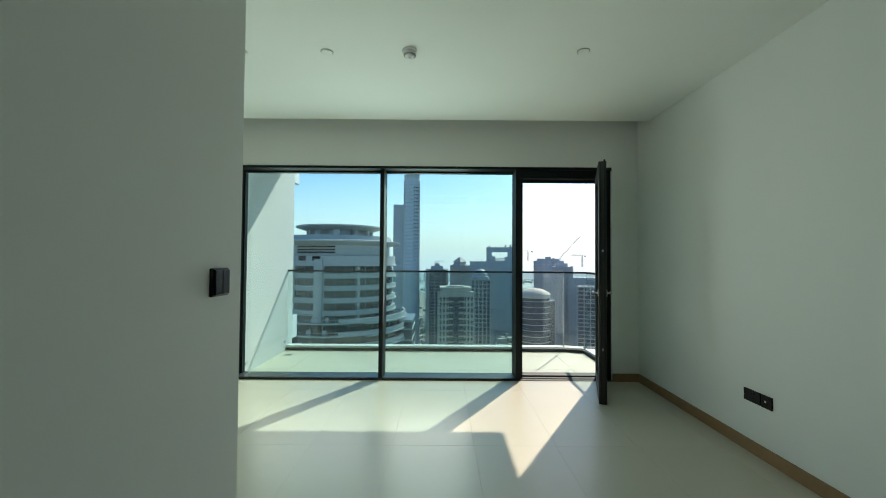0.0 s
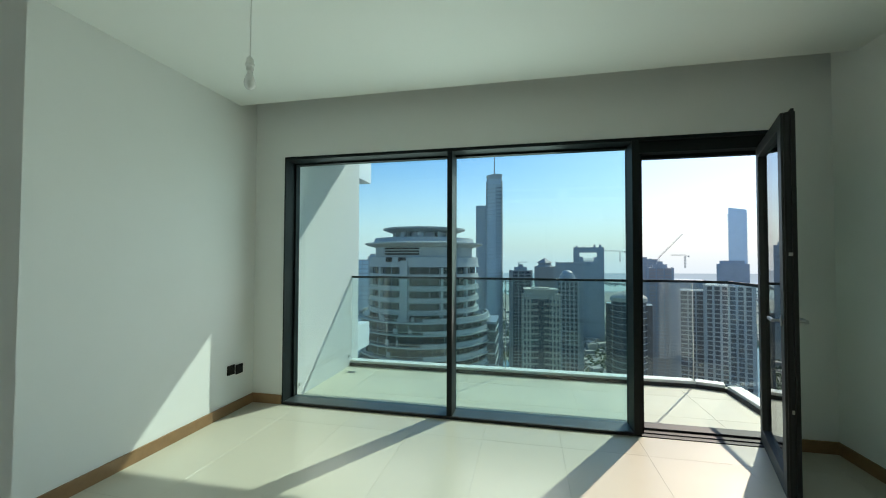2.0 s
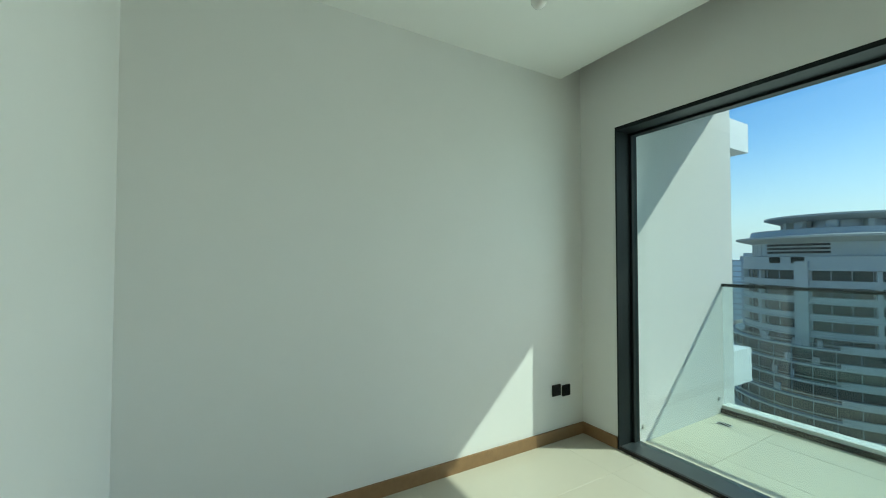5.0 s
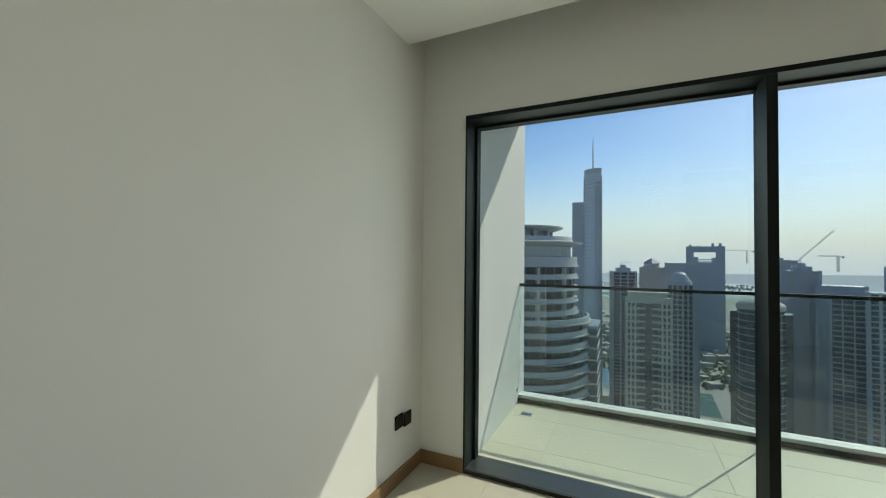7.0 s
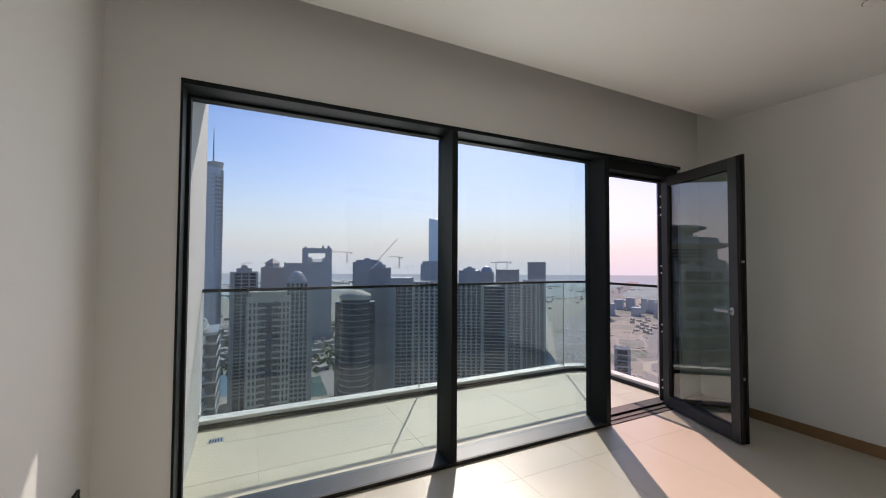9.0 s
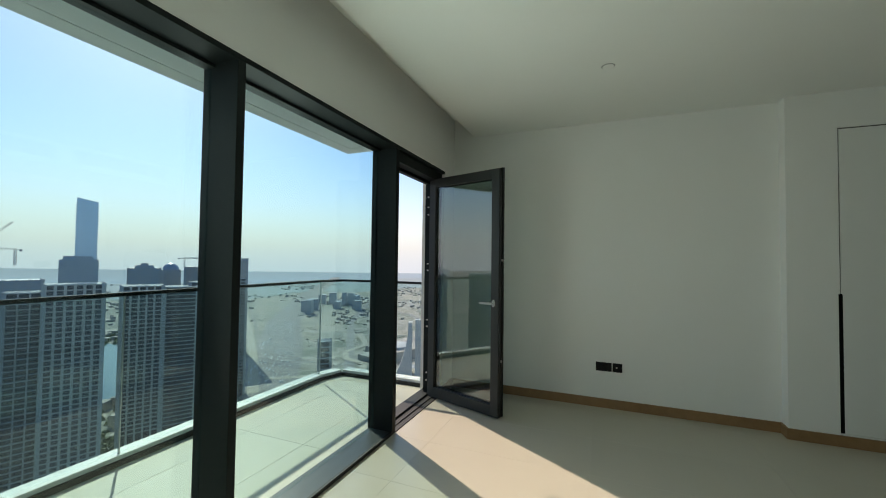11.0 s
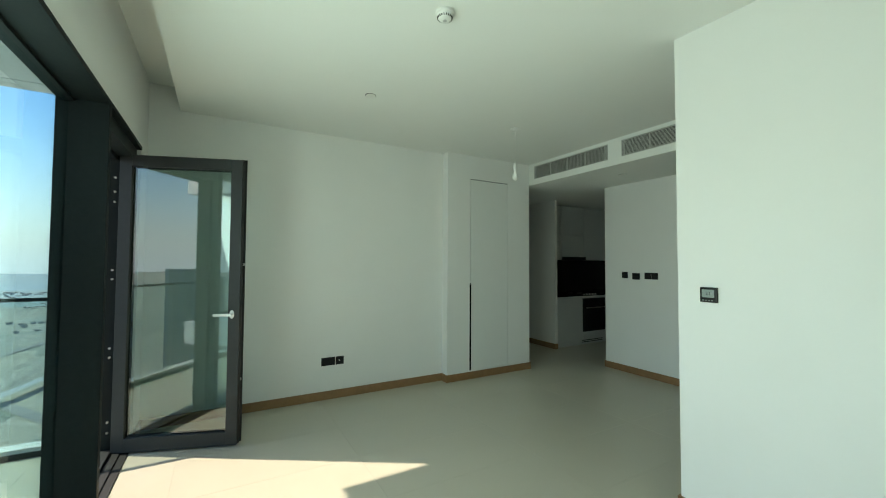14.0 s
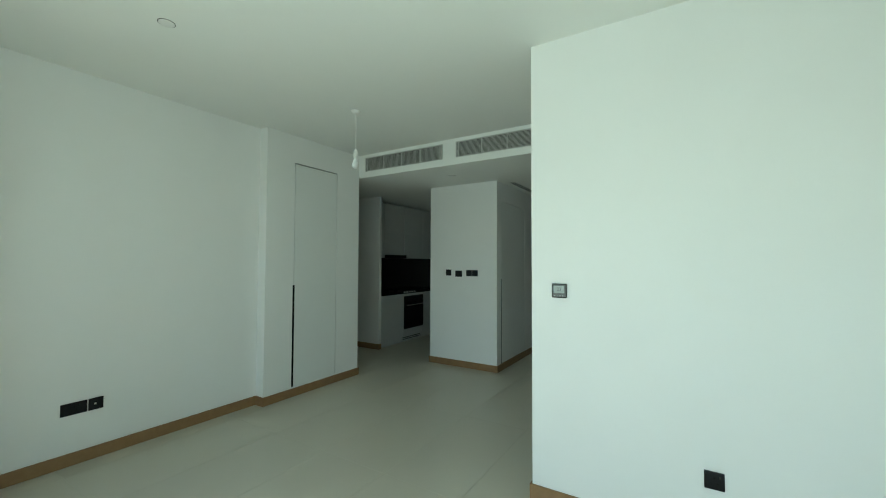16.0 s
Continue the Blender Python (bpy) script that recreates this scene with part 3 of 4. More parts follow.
def base_unit(y0, y1, label, oven=False):
    t = thing("base_cabinet", label, "kitchen cabinet", at=Matrix.Translation((KX, y0, 0)))
    w = y1 - y0
    part("body", boxes((0.02, 0.60, 0.002, w - 0.002, 0.10, 0.855)), CAB, t)
    part("plinth", boxes((0.05, 0.58, 0.002, w - 0.002, 0.0, 0.10)), CAB, t)
    if not oven:
        part("door", soft(boxes((0, 0.019, 0.003, w - 0.003, 0.105, 0.83)), 0.0015, 1), CAB, t)
    else:
        part("drawer_front", soft(boxes((0, 0.019, 0.003, w - 0.003, 0.105, 0.225)), 0.0015, 1), CAB, t)
        for z in (0.035, 0.065):
            part("vent_slot", boxes((0.044, 0.049, 0.02, w - 0.02, z, z + 0.012)), DARKGAP, t)
    return t


base_unit(-2.235, -1.605, "grey-white handleless base cabinet beside the oven")
base_unit(-2.84, -2.24, "grey-white base unit housing the built-in oven", True)
base_unit(-3.44, -2.845, "grey-white handleless base cabinet")
base_unit(-4.04, -3.445, "grey-white handleless base cabinet")
ov = thing("oven", "black glass built-in oven with a steel bar handle", "oven", at=Matrix.Translation((KX, -2.84, 0.235)))
part("front", soft(boxes((-0.004, 0.019, 0.004, 0.596, 0.0, 0.60)), 0.002, 1), BLACKG, ov)
part("door_glass", soft(boxes((-0.014, -0.004, 0.01, 0.59, 0.01, 0.475)), 0.002, 1), BLACKG, ov)
part("control_strip", boxes((-0.010, -0.004, 0.01, 0.59, 0.49, 0.592)), BLACK, ov)
part("handle", soft(boxes((-0.05, -0.038, 0.05, 0.55, 0.425, 0.440), (-0.04, -0.012, 0.06, 0.075, 0.426, 0.439), (-0.04, -0.012, 0.525, 0.54, 0.426, 0.439)), 0.002, 1), STEEL, ov)
wtp = thing("worktop", "black kitchen worktop with a pale front edge", "worktop", at=Matrix.Translation((KX, -4.04, 0.857)))
part("slab", boxes((0.006, 0.62, 0, 2.44, 0, 0.022)), BLACKG, wtp)
part("edge", boxes((-0.006, 0.006, 0, 2.44, -0.006, 0.022)), CAB, wtp)
hb = thing("gas_hob", "black glass hob with small steel control knobs", "hob", at=Matrix.Translation((KX, -2.84, 0.879)))
part("plate", boxes((0.05, 0.56, 0.02, 0.58, 0, 0.008)), BLACKG, hb)
for k in range(5):
    part("knob", lathe([(0, 0.03), (0.014, 0.03), (0.018, 0.008), (0, 0.008)], 14, at=(0.10, 0.14 + 0.08 * k, 0)), STEEL, hb, "", True)
for x, y in ((0.24, 0.17), (0.24, 0.43), (0.44, 0.17), (0.44, 0.43)):
    part("burner", lathe([(0, 0.026), (0.03, 0.026), (0.042, 0.02), (0.045, 0.008), (0, 0.008)], 18, at=(x, y, 0)), BLACK, hb, "", True)
bs = thing("backsplash", "plain black kitchen backsplash panel", "backsplash", at=Matrix.Translation((3.765, -4.04, 0.879)))
part("panel", boxes((0, 0.012, 0, 2.44, 0, 0.655)), BLACKG, bs)
for y0, y1 in ((-1.97, -1.605), (-2.575, -1.975), (-3.2, -2.58), (-4.04, -3.205)):
    u = thing("wall_cabinet", "tall grey-white handleless wall cabinet under the ceiling", "kitchen cabinet", "kitchen wall cabinets", Matrix.Translation((KX + 0.26, y0, 1.535)))
    part("body", boxes((0.02, 0.36, 0.001, y1 - y0 - 0.001, 0, 1.0)), CAB, u)
    part("door", soft(boxes((0, 0.019, 0.002, y1 - y0 - 0.002, 0.0, 0.46), (0, 0.019, 0.002, y1 - y0 - 0.002, 0.465, 1.0)), 0.0015, 1), CAB, u)
hd = thing("cooker_hood", "slim black cooker hood under the wall cabinets", "cooker hood", at=Matrix.Translation((KX + 0.20, -2.575, 1.535)))
part("body", soft(boxes((0, 0.055, 0.01, 0.59, -0.002, 0.055)), 0.002, 1), BLACK, hd)
part("filter", boxes((0.06, 0.40, 0.03, 0.57, -0.012, -0.002)), BLACK, hd)
pk = thing("utility_valve_box", "small white box low at the kitchen corner", "box", at=Matrix.Translation((2.03, -2.45, 0.0)))
part("casing", soft(boxes((-0.03, 0.05, -0.05, 0.05, 0.0, 0.13)), 0.006, 2), WHITEP, pk)

# balcony
structure("balcony_slab", boxes((XL - 0.2, 2.60, YW + 0.02, 5.74, -0.30, -0.043)), BALGROUT, "sand grey grout under the balcony tiles", "floor")
structure("balcony_soffit", boxes((XL - 0.2, 2.40, YG + 0.08, 5.43, 2.845, 3.05), (XL - 0.2, 2.60, 5.436, 5.60, 2.84, 3.05), (2.406, 2.60, YG + 0.08, 5.43, 2.84, 3.05)), WHITEFAC, "white slab underside of the balcony above with an edge band", "ceiling")
structure("fin_wall", boxes((-2.30, -2.03, YG + 0.08, 5.80, -0.052, 3.4), (-2.30, -2.035, 5.806, 5.87, -0.3, 3.4)), FINPAINT, "pale grey rendered fin wall at the balcony end", "wall")
structure("facade_band", boxes((XL - 0.2, 3.2, YW + 0.02, YG + 0.085, -3, -0.301), (2.76, 3.2, YW, YG + 0.085, -3, 3.4)), WHITEFAC, "white outer facade of the building", "wall")
structure("neighbour_slab", boxes((-5.4, -2.74, 6.9, 8.0, 2.93, 3.34)), WHITEFAC, "white slab edge of the neighbouring balcony above", "balcony")
structure("neighbour_slab", boxes((-5.4, -2.75, 6.9, 8.0, -0.30, 0.165)), WHITEFAC, "white slab edge of the neighbouring balcony", "balcony")
rail = thing("balcony_railing", "frameless glass balcony railing with a dark cap rail", "railing", at=Matrix.Translation((0, 0, 0)))
part("cap_rail", boxes((-2.03, 2.22, 5.645, 5.675, 1.150, 1.178), (2.505, 2.535, 4.38, 5.56, 1.150, 1.178)), FRAME, rail)
ch = bmesh.new()
for z in (1.150, 1.178):
    for x, y in ((2.22, 5.645), (2.22, 5.675), (2.535, 5.56), (2.505, 5.56)):
        ch.verts.new((x, y, z))
ch.verts.ensure_lookup_table()
for a in ((0, 1, 2, 3), (4, 5, 6, 7), (0, 1, 5, 4), (1, 2, 6, 5), (2, 3, 7, 6), (3, 0, 4, 7)):
    ch.faces.new([ch.verts[k] for k in a])
part("cap_rail_corner", ch, FRAME, rail)
for x0, x1 in ((-2.028, 0.058), (0.066, 2.192)):
    part("pane", boxes((x0, x1, 5.653, 5.667, -0.03, 1.150)), RAILGLASS, rail, "slightly dusty, hazy clear glass")
ch = bmesh.new()
for z in (-0.03, 1.150):
    for x, y in ((2.20, 5.653), (2.20, 5.667), (2.527, 5.563), (2.513, 5.563)):
        ch.verts.new((x, y, z))
ch.verts.ensure_lookup_table()
for a in ((0, 1, 2, 3), (4, 5, 6, 7), (0, 1, 5, 4), (1, 2, 6, 5), (2, 3, 7, 6), (3, 0, 4, 7)):
    ch.faces.new([ch.verts[k] for k in a])
part("pane", ch, RAILGLASS, rail, "slightly dusty, hazy clear glass")
part("pane", boxes((2.513, 2.527, 4.38, 5.555, -0.03, 1.150)), RAILGLASS, rail, "slightly dusty, hazy clear glass")
for x in (0.062, 2.196):
    part("panel_joint", boxes((x - 0.0035, x + 0.0035, 5.651, 5.669, -0.02, 1.15)), STEEL, rail, "thin silicone joint")


def kerb_run(p, q, w, z0, z1, m, name, label, off=0.0):
    d = Vector((q[0] - p[0], q[1] - p[1], 0)).normalized()
    n = Vector((-d.y, d.x, 0))
    bm = bmesh.new()
    for z in (z0, z1):
        for a, o in ((p, off), (q, off), (q, off + w), (p, off + w)):
            bm.verts.new((a[0] + n.x * o, a[1] + n.y * o, z))
    bm.verts.ensure_lookup_table()
    for a in ((0, 1, 2, 3), (4, 5, 6, 7), (0, 1, 5, 4), (1, 2, 6, 5), (2, 3, 7, 6), (3, 0, 4, 7)):
        bm.faces.new([bm.verts[k] for k in a])
    structure(name, bm, m, label, "kerb")


A, B, C, D = (-2.03, 5.60), (2.20, 5.60), (2.46, 5.52), (2.46, YG + 0.09)
for p, q in ((A, B), (B, C), (C, D)):
    kerb_run(p, q, 0.018, -0.052, 0.0, GASKET, "kerb_gap", "black drainage gap along the balcony edge")
    kerb_run(p, q, 0.13, -0.052, 0.03, KERB, "kerb_coping", "pale metal coping under the glass railing", 0.019)
dr = thing("floor_drain", "small slotted metal drain in the balcony tile", "drain", at=Matrix.Translation((-1.88, 5.33, -0.04)))
part("plate", boxes((-0.055, 0.055, -0.04, 0.04, 0, 0.003)), STEEL, dr)
for k in range(5):
    part("slot", boxes((-0.045 + k * 0.02, -0.037 + k * 0.02, -0.03, 0.03, 0.003, 0.0045)), DARKGAP, dr)
for y, z in ((4.40, 0.085), (5.56, 0.10)):
    bo = thing("glass_bolt", "small round steel fixing on the fin wall", "fixing", "fin wall fixings", Matrix.Translation((-2.03, y, z)) @ Matrix.Rotation(radians(90), 4, "Y"))
    part("cap", lathe([(0, 0.012), (0.017, 0.012), (0.019, 0.008), (0.019, 0), (0, 0)], 16), STEEL, bo, "", True)

# the city
GZ = -170.0
structure("ground", boxes((-5500, 5500, -5500, 5500, GZ - 5, GZ)), SAND, "pale sandy city ground with worn patches", "ground")


def ring(r0, r1, z0, z1, seg=56):
    return lathe([(r0, z0), (r1, z0), (r1, z1), (r0, z1), (r0, z0)], seg)


def tower(name, label, x, y, w, d, top, yaw, core, slab, fh=3.6, piers=5, out=0.8, thick=0.8, low=None, cap=None, sub=1.0):
    """A rectangular tower: core, a slab edge at each storey, piers."""
    x += 0.0065 * y if x < 150 else 0
    t = thing(name, label, "tower block", at=Matrix.Translation((x, y, GZ)) @ Matrix.Rotation(radians(yaw), 4, "Z"))
    h = top - GZ
    low = 0 if low is None else low - GZ
    part("wall", boxes((-w / 2, w / 2, 0, d, low, h)), core, t)
    sm = mesh_of("floor_slab", boxes((-w / 2 - out, w / 2 + out, -out, d + out, 0, thick)), slab)
    n = int(min((h - low) / fh, 36))
    for k in range(n):
        part("floor_slab", sm, slab, t, at=Matrix.Translation((0, 0, h - thick - k * fh)))
    if piers:
        pw = min(w * 0.05, 1.8)
        pm = mesh_of("pier", boxes((-pw / 2, pw / 2, -out - 0.35, 0.3, low, h + 0.5)), slab)
        for k in range(piers):
            part("pier", pm, slab, t, at=Matrix.Translation((-w / 2 + pw / 2 + k * (w - pw) / (piers - 1), 0, 0)))
        qm = mesh_of("side_pier", boxes((-w / 2 - out - 0.35, -w / 2 + 0.3, -pw / 2, pw / 2, low, h + 0.5), (w / 2 - 0.3, w / 2 + out + 0.35, -pw / 2, pw / 2, low, h + 0.5)), slab)
        for k in range(3):
            part("side_pier", qm, slab, t, at=Matrix.Translation((0, pw / 2 + k * (d - pw) / 2, 0)))
    if cap:
        part("roof", boxes(*[(a * w, b * w, c * d, e * d, h, h + f) for a, b, c, e, f in cap]), slab, t)
    return t



PLAIN = [(-0.3, 0.3, 0.2, 0.8, 4.0), (-0.12, 0.12, 0.3, 0.6, 7.0)]
tower("tower", "pale grey residential tower with balconies", -7.4, 450, 22, 20, -11, 8, C_GLASS, C_GREY, cap=PLAIN, piers=4)
tb = tower("tower", "brown stone tower with a small pyramid roof", 17, 420, 19, 19, -6, 0, C_BROWN, C_BROWN, piers=5, out=0.5)
part("roof", lathe([(9.0, 0), (6.5, 2), (6.5, 4), (8.2, 4.2), (0, 9.5)], 4, at=(0, 9.5, 170 - 6)), C_BROWN, tb)
tower("tower", "flat-topped pale slab block", 47, 480, 30, 16, -1.6, -6, C_SLATE, C_GREY, piers=3, out=0.3, thick=1.6)
td = tower("tower", "grey stepped tower with a small domed crown", 31, 330, 17, 17, -16, -4, C_GLASS, C_GREY, piers=6, out=0.6)
part("crown", lathe([(7.5, 0), (7.5, 2.4), (6.0, 2.6), (6.0, 5), (4.5, 5.2), (4.4, 6.6), (3.0, 8.2), (0, 9)], 20, at=(0, 8, 170 - 16)), C_GREY, td, "", True)
K = 1.75
te = thing("gate_tower", "dark tower with a wide square opening through its top", "tower block", at=Matrix.Translation((74.5 * K, 500 * K, GZ)) @ Matrix.Rotation(radians(-8), 4, "Z"))
part("wall", boxes((-17.5 * K, 17.5 * K, 0, 22, 0, 166)), C_SLATE, te)
part("upright", boxes((-17.5 * K, -10.5 * K, 0, 22, 166, 187)), C_SLATE, te)
part("upright", boxes((9.5 * K, 17.5 * K, 0, 22, 166, 187)), C_SLATE, te)
part("lintel", boxes((-17.5 * K, 17.5 * K, 0, 22, 187, 198)), C_SLATE, te)
part("roof_hut", boxes((-26, -22, 8, 14, 198, 202), (10, 14, 8, 14, 198, 204), (21, 25.5, 8, 14, 198, 204), (-12, -9, 4, 8, 198, 200)), C_SLATE, te)
part("stepped_block", boxes((-18, -11, 3, 18, 166, 178), (10, 17, 3, 18, 166, 177), (-11, 10, 5, 16, 166, 168)), C_SLATE, te)
part("open_frame", boxes(*[(-10 + k * 4, -9.2 + k * 4, 4, 18, 166, 173.5) for k in range(6)], (-11, 11, 4, 18, 172.8, 174), (-11, 11, 4, 18, 169.4, 170.2)), C_GREY, te)
bm_ = mesh_of("floor_line", boxes((-17.6 * K, 17.6 * K, -0.3, 22.3, 0, 0.8)), C_GREY)
for k in range(40):
    part("floor_line", bm_, C_GREY, te, at=Matrix.Translation((0, 0, 163 - k * 4)))

# near beige tower with paired window strips
tf = thing("residential_tower", "cream stone residential tower with dark window strips and balconies", "tower block", at=Matrix.Translation((9.6, 250, GZ)) @ Matrix.Rotation(radians(3), 4, "Z") @ Matrix.Diagonal((1.09, 1, 1, 1)))
part("wall", boxes((-10.5, -4.6, 0, 18, 0, 149), (-10.5, -1.6, 1.2, 18, 0, 149), (4.6, 10.5, 0, 18, 0, 149), (1.6, 10.5, 1.2, 18, 0, 149), (-1.6, 1.6, 1.9, 18, 0, 149)), C_BEIGE, tf)
part("glass_strip", boxes((-1.6, 1.6, 1.0, 1.88, 0, 146.5)), C_GLASS, tf)
part("roof", boxes((-8.5, 8.5, 2, 16, 149, 152.5), (-10.8, -7, -0.3, 4, 149, 150.2), (7, 10.8, -0.3, 4, 149, 150.2), (-5, 5, 5, 12, 152.5, 153.8), (-9.4, 9.4, 1, 17, 152.3, 153)), C_BEIGE, tf)
wm = mesh_of("window", boxes((-0.5, 0.5, -0.06, 0.05, 0, 2.3)), C_GLASS)
bm2 = mesh_of("balcony", boxes((-1.4, 1.4, 0.1, 1.19, -0.1, 0.8)), C_BEIGE)
bg = mesh_of("balcony_window", boxes((-1.4, 1.4, 0.6, 1.18, 0.8, 3.45)), C_GLASS)
for k in range(30):
    z = 144.5 - k * 3.7
    for x in (-9.2, -7.2, -5.3 + 0.1, 5.2, 7.2, 9.2):
        part("window", wm, C_GLASS, tf, at=Matrix.Translation((x, 0, z)))
    for x in (-3.1, 3.1):
        part("balcony", bm2, C_BEIGE, tf, at=Matrix.Translation((x, 0, z - 0.9)))
        part("balcony_window", bg, C_GLASS, tf, at=Matrix.Translation((x, 0, z - 0.9)))

tower("tower", "pale concrete tower under construction with open floors", 139, 520, 34, 24, -1, -10, C_SLATE, C_GREY, fh=4, piers=6, cap=[(-0.42, 0.42, 0.1, 0.9, 3.5), (-0.1, 0.1, 0.2, 0.5, 6)])
tower("tower", "brown-grey tower in construction beside cranes", 135.5, 450, 23, 22, -7, -14, C_BROWN, C_SLATE, fh=3.6, piers=4, cap=PLAIN)
tower("tower", "dark blue-grey high-rise block", 160, 440, 30, 22, -19, -16, C_SLATE, C_GREY, piers=5)
tj = thing("twin_tower", "tall slim blue glass tower on a broader base", "tower block", at=Matrix.Translation((328, 700, GZ)) @ Matrix.Rotation(radians(-24), 4, "Z"))
jb = bmesh.new()
box(jb, -12.5, 12.5, 0, 20, 0, 256)
jb.verts.ensure_lookup_table()
for v in jb.verts:
    if v.co.z > 200 and v.co.x > 0:
        v.co.z -= 5
    if v.co.z > 200:
        v.co.x *= 0.93
part("wall", jb, C_BLUE, tj)
part("base", boxes((-28, 14, -8, 18, 0, 166), (-24, 8, -4, 14, 166, 171)), C_SLATE, tj)
jm = mesh_of("floor_line", boxes((-12.7, 12.7, -0.2, 20.2, 0, 0.6)), C_BLUE)
for k in range(22):
    part("floor_line", jm, C_BLUE, tj, at=Matrix.Translation((0, 0, 245 - k * 4)))
tower("tower", "grey apartment tower with white balcony grids", 158, 352, 32, 22, -19, -22, C_GLASS, C_WHITE, fh=3.7, piers=7, out=0.7)
tower("tower", "grey apartment tower behind a balcony grid", 134, 365, 18, 18, -24, -20, C_GLASS, C_GREY, fh=3.7, piers=4)
tower("tower", "distant grey block with a flat roof", 349, 600, 36, 20, -15, -28, C_SLATE, C_GREY, piers=4, cap=PLAIN)
tm = tower("tower", "distant tower with a rounded dome top", 398, 620, 24, 20, -19, -32, C_SLATE, C_GREY, piers=4)
part("dome", lathe([(11, 0), (10.5, 4), (8, 8), (4, 10.5), (0, 11.2)], 20, at=(0, 10, 151)), C_SLATE, tm, "", True)
tower("tower", "distant wide block under construction", 402, 560, 38, 20, -13, -34, C_BROWN, C_GREY, piers=4)
tower("tower", "dark apartment tower with strong white balcony grid", 222, 385, 30, 24, -25, -28, C_GLASS, C_WHITE, fh=3.7, piers=6, out=0.9)
tower("tower", "dark apartment tower with horizontal balcony bands", 252, 378, 26, 24, -27, -32, C_GLASS, C_WHITE, fh=3.7, piers=2, out=1.1)
tower("tower", "dark apartment tower with fine balcony bands", 278, 382, 24, 24, -24, -34, C_GLASS, C_GREY, fh=3.7, piers=4, out=0.8)
tower("tower", "distant slim brown-grey tower", 500, 600, 32, 26, -1, -38, C_BROWN, C_SLATE, piers=4, cap=[(-0.55, 0.55, 0.0, 1.0, 1.5)])
tower("tower", "dark slate tower at the edge of the cluster", 348, 424, 28, 24, -24, -38, C_GLASS, C_SLATE, fh=3.7, piers=5)
tower("tower", "dark slate tower at the edge of the cluster", 316, 400, 24, 24, -28, -36, C_GLASS, C_SLATE, fh=3.7, piers=5)
tower("tower", "distant blue glass block", -133, 300, 11, 12, 1, 20, C_BLUE, C_SLATE, piers=3, out=0.3)
tower("tower", "distant pale stepped block", -163, 400, 13, 14, 4, 22, C_GREY, C_WHITE, piers=3, cap=[(-0.4, 0.1, 0.1, 0.8, 3)])
tower("tower", "far dark low tower", -172, 330, 24, 14, -12, 22, C_SLATE, C_GREY, piers=3)

# round dark tower with white balcony lines
tower("tower", "dark apartment block with toothed balconies beside the sandy site", 291, 238, 9, 10, -74, -50, C_GLASS, C_SLATE, fh=5.0, piers=2, out=1.6, low=GZ)
tower("tower", "dark tower seen beyond the fin wall", -330, 300, 34, 24, -6, 50, C_GLASS, C_SLATE, piers=4)
tower("tower", "dark tower seen beyond the fin wall", -300, 345, 22, 22, -28, 44, C_GLASS, C_GREY, piers=4)
tower("tower", "pale tower seen beyond the fin wall", -395, 330, 28, 22, -18, 50, C_GLASS, C_WHITE, piers=5)
tower("tower", "grey tower seen beyond the fin wall", -260, 380, 24, 20, -14, 36, C_GLASS, C_GREY, piers=3)
th_ = thing("round_tower", "dark round-fronted tower with white floor lines and a flat dome", "tower block", at=Matrix.Translation((57.5, 241, GZ)) @ Matrix.Rotation(radians(-14), 4, "Z"))
part("wall", lathe([(9.2, 0), (9.2, 148), (0, 148)], 32), C_GLASS, th_, "", True)
part("core", boxes((7, 12, -1, 10, 0, 146), (-12, -7, 1, 10, 0, 146)), C_GLASS, th_)
part("roof", lathe([(9.6, 148), (9.6, 150), (8.8, 151), (5, 153), (0, 153.8)], 40), C_BEIGE, th_, "", True)
rm = mesh_of("floor_slab", lathe([(9.0, 0), (9.5, 0), (9.5, 0.3), (9.0, 0.3)], 32), C_WHITE)
for k in range(38):
    part("floor_slab", rm, C_WHITE, th_, at=Matrix.Translation((0, 0, 146 - k * 3.5)))

# the slender round tower with a spire
t2 = thing("spire_tower", "very tall round silver-blue tower with a ring crown and spire", "tower block", at=Matrix.Translation((-35.5, 455, GZ)))
part("wall", lathe([(9.6, 0), (9.6, 120), (8.9, 230), (8.6, 264), (0, 264)], 36), C_SILVER, t2, "", True)
cr = lathe([(8.6, 264), (9.4, 269), (9.0, 269), (8.2, 264)], 36)
for v in cr.verts:
    if v.co.z > 266:
        v.co.z += v.co.x * 0.09
part("crown", cr, C_WHITE, t2, "", True)
part("spire", lathe([(0.9, 262), (0.6, 288), (0.25, 305), (0, 306)], 8), C_GREY, t2)
sl = [mesh_of("floor_slab", lathe([(r - 0.8, 0), (r, 0), (r, 0.9), (r - 0.8, 0.9)], 30), C_WHITE) for r in (10.6, 10.2, 9.7, 9.2)]
for k in range(58):
    z = 256 - k * 4.2
    part("floor_slab", sl[0 if z < 100 else 1 if z < 160 else 2 if z < 215 else 3], C_WHITE, t2, at=Matrix.Translation((0, 0, z)))
fn = mesh_of("fin", boxes((-0.25, 0.25, -9.75, -9.0, 0, 262)), C_WHITE)
for a in (-75, -66, 62, 70, 78):
    part("fin", fn, C_WHITE, t2, at=Matrix.Rotation(radians(a), 4, "Z"))
wn = mesh_of("window_row", boxes(*[(math.sin(radians(a)) * 9.2 - 0.55, math.sin(radians(a)) * 9.2 + 0.55, -math.cos(radians(a)) * 9.2 - 0.2, -math.cos(radians(a)) * 9.2 + 0.6, 0, 1.5) for a in range(22, 81, 14)]), C_GLASS)
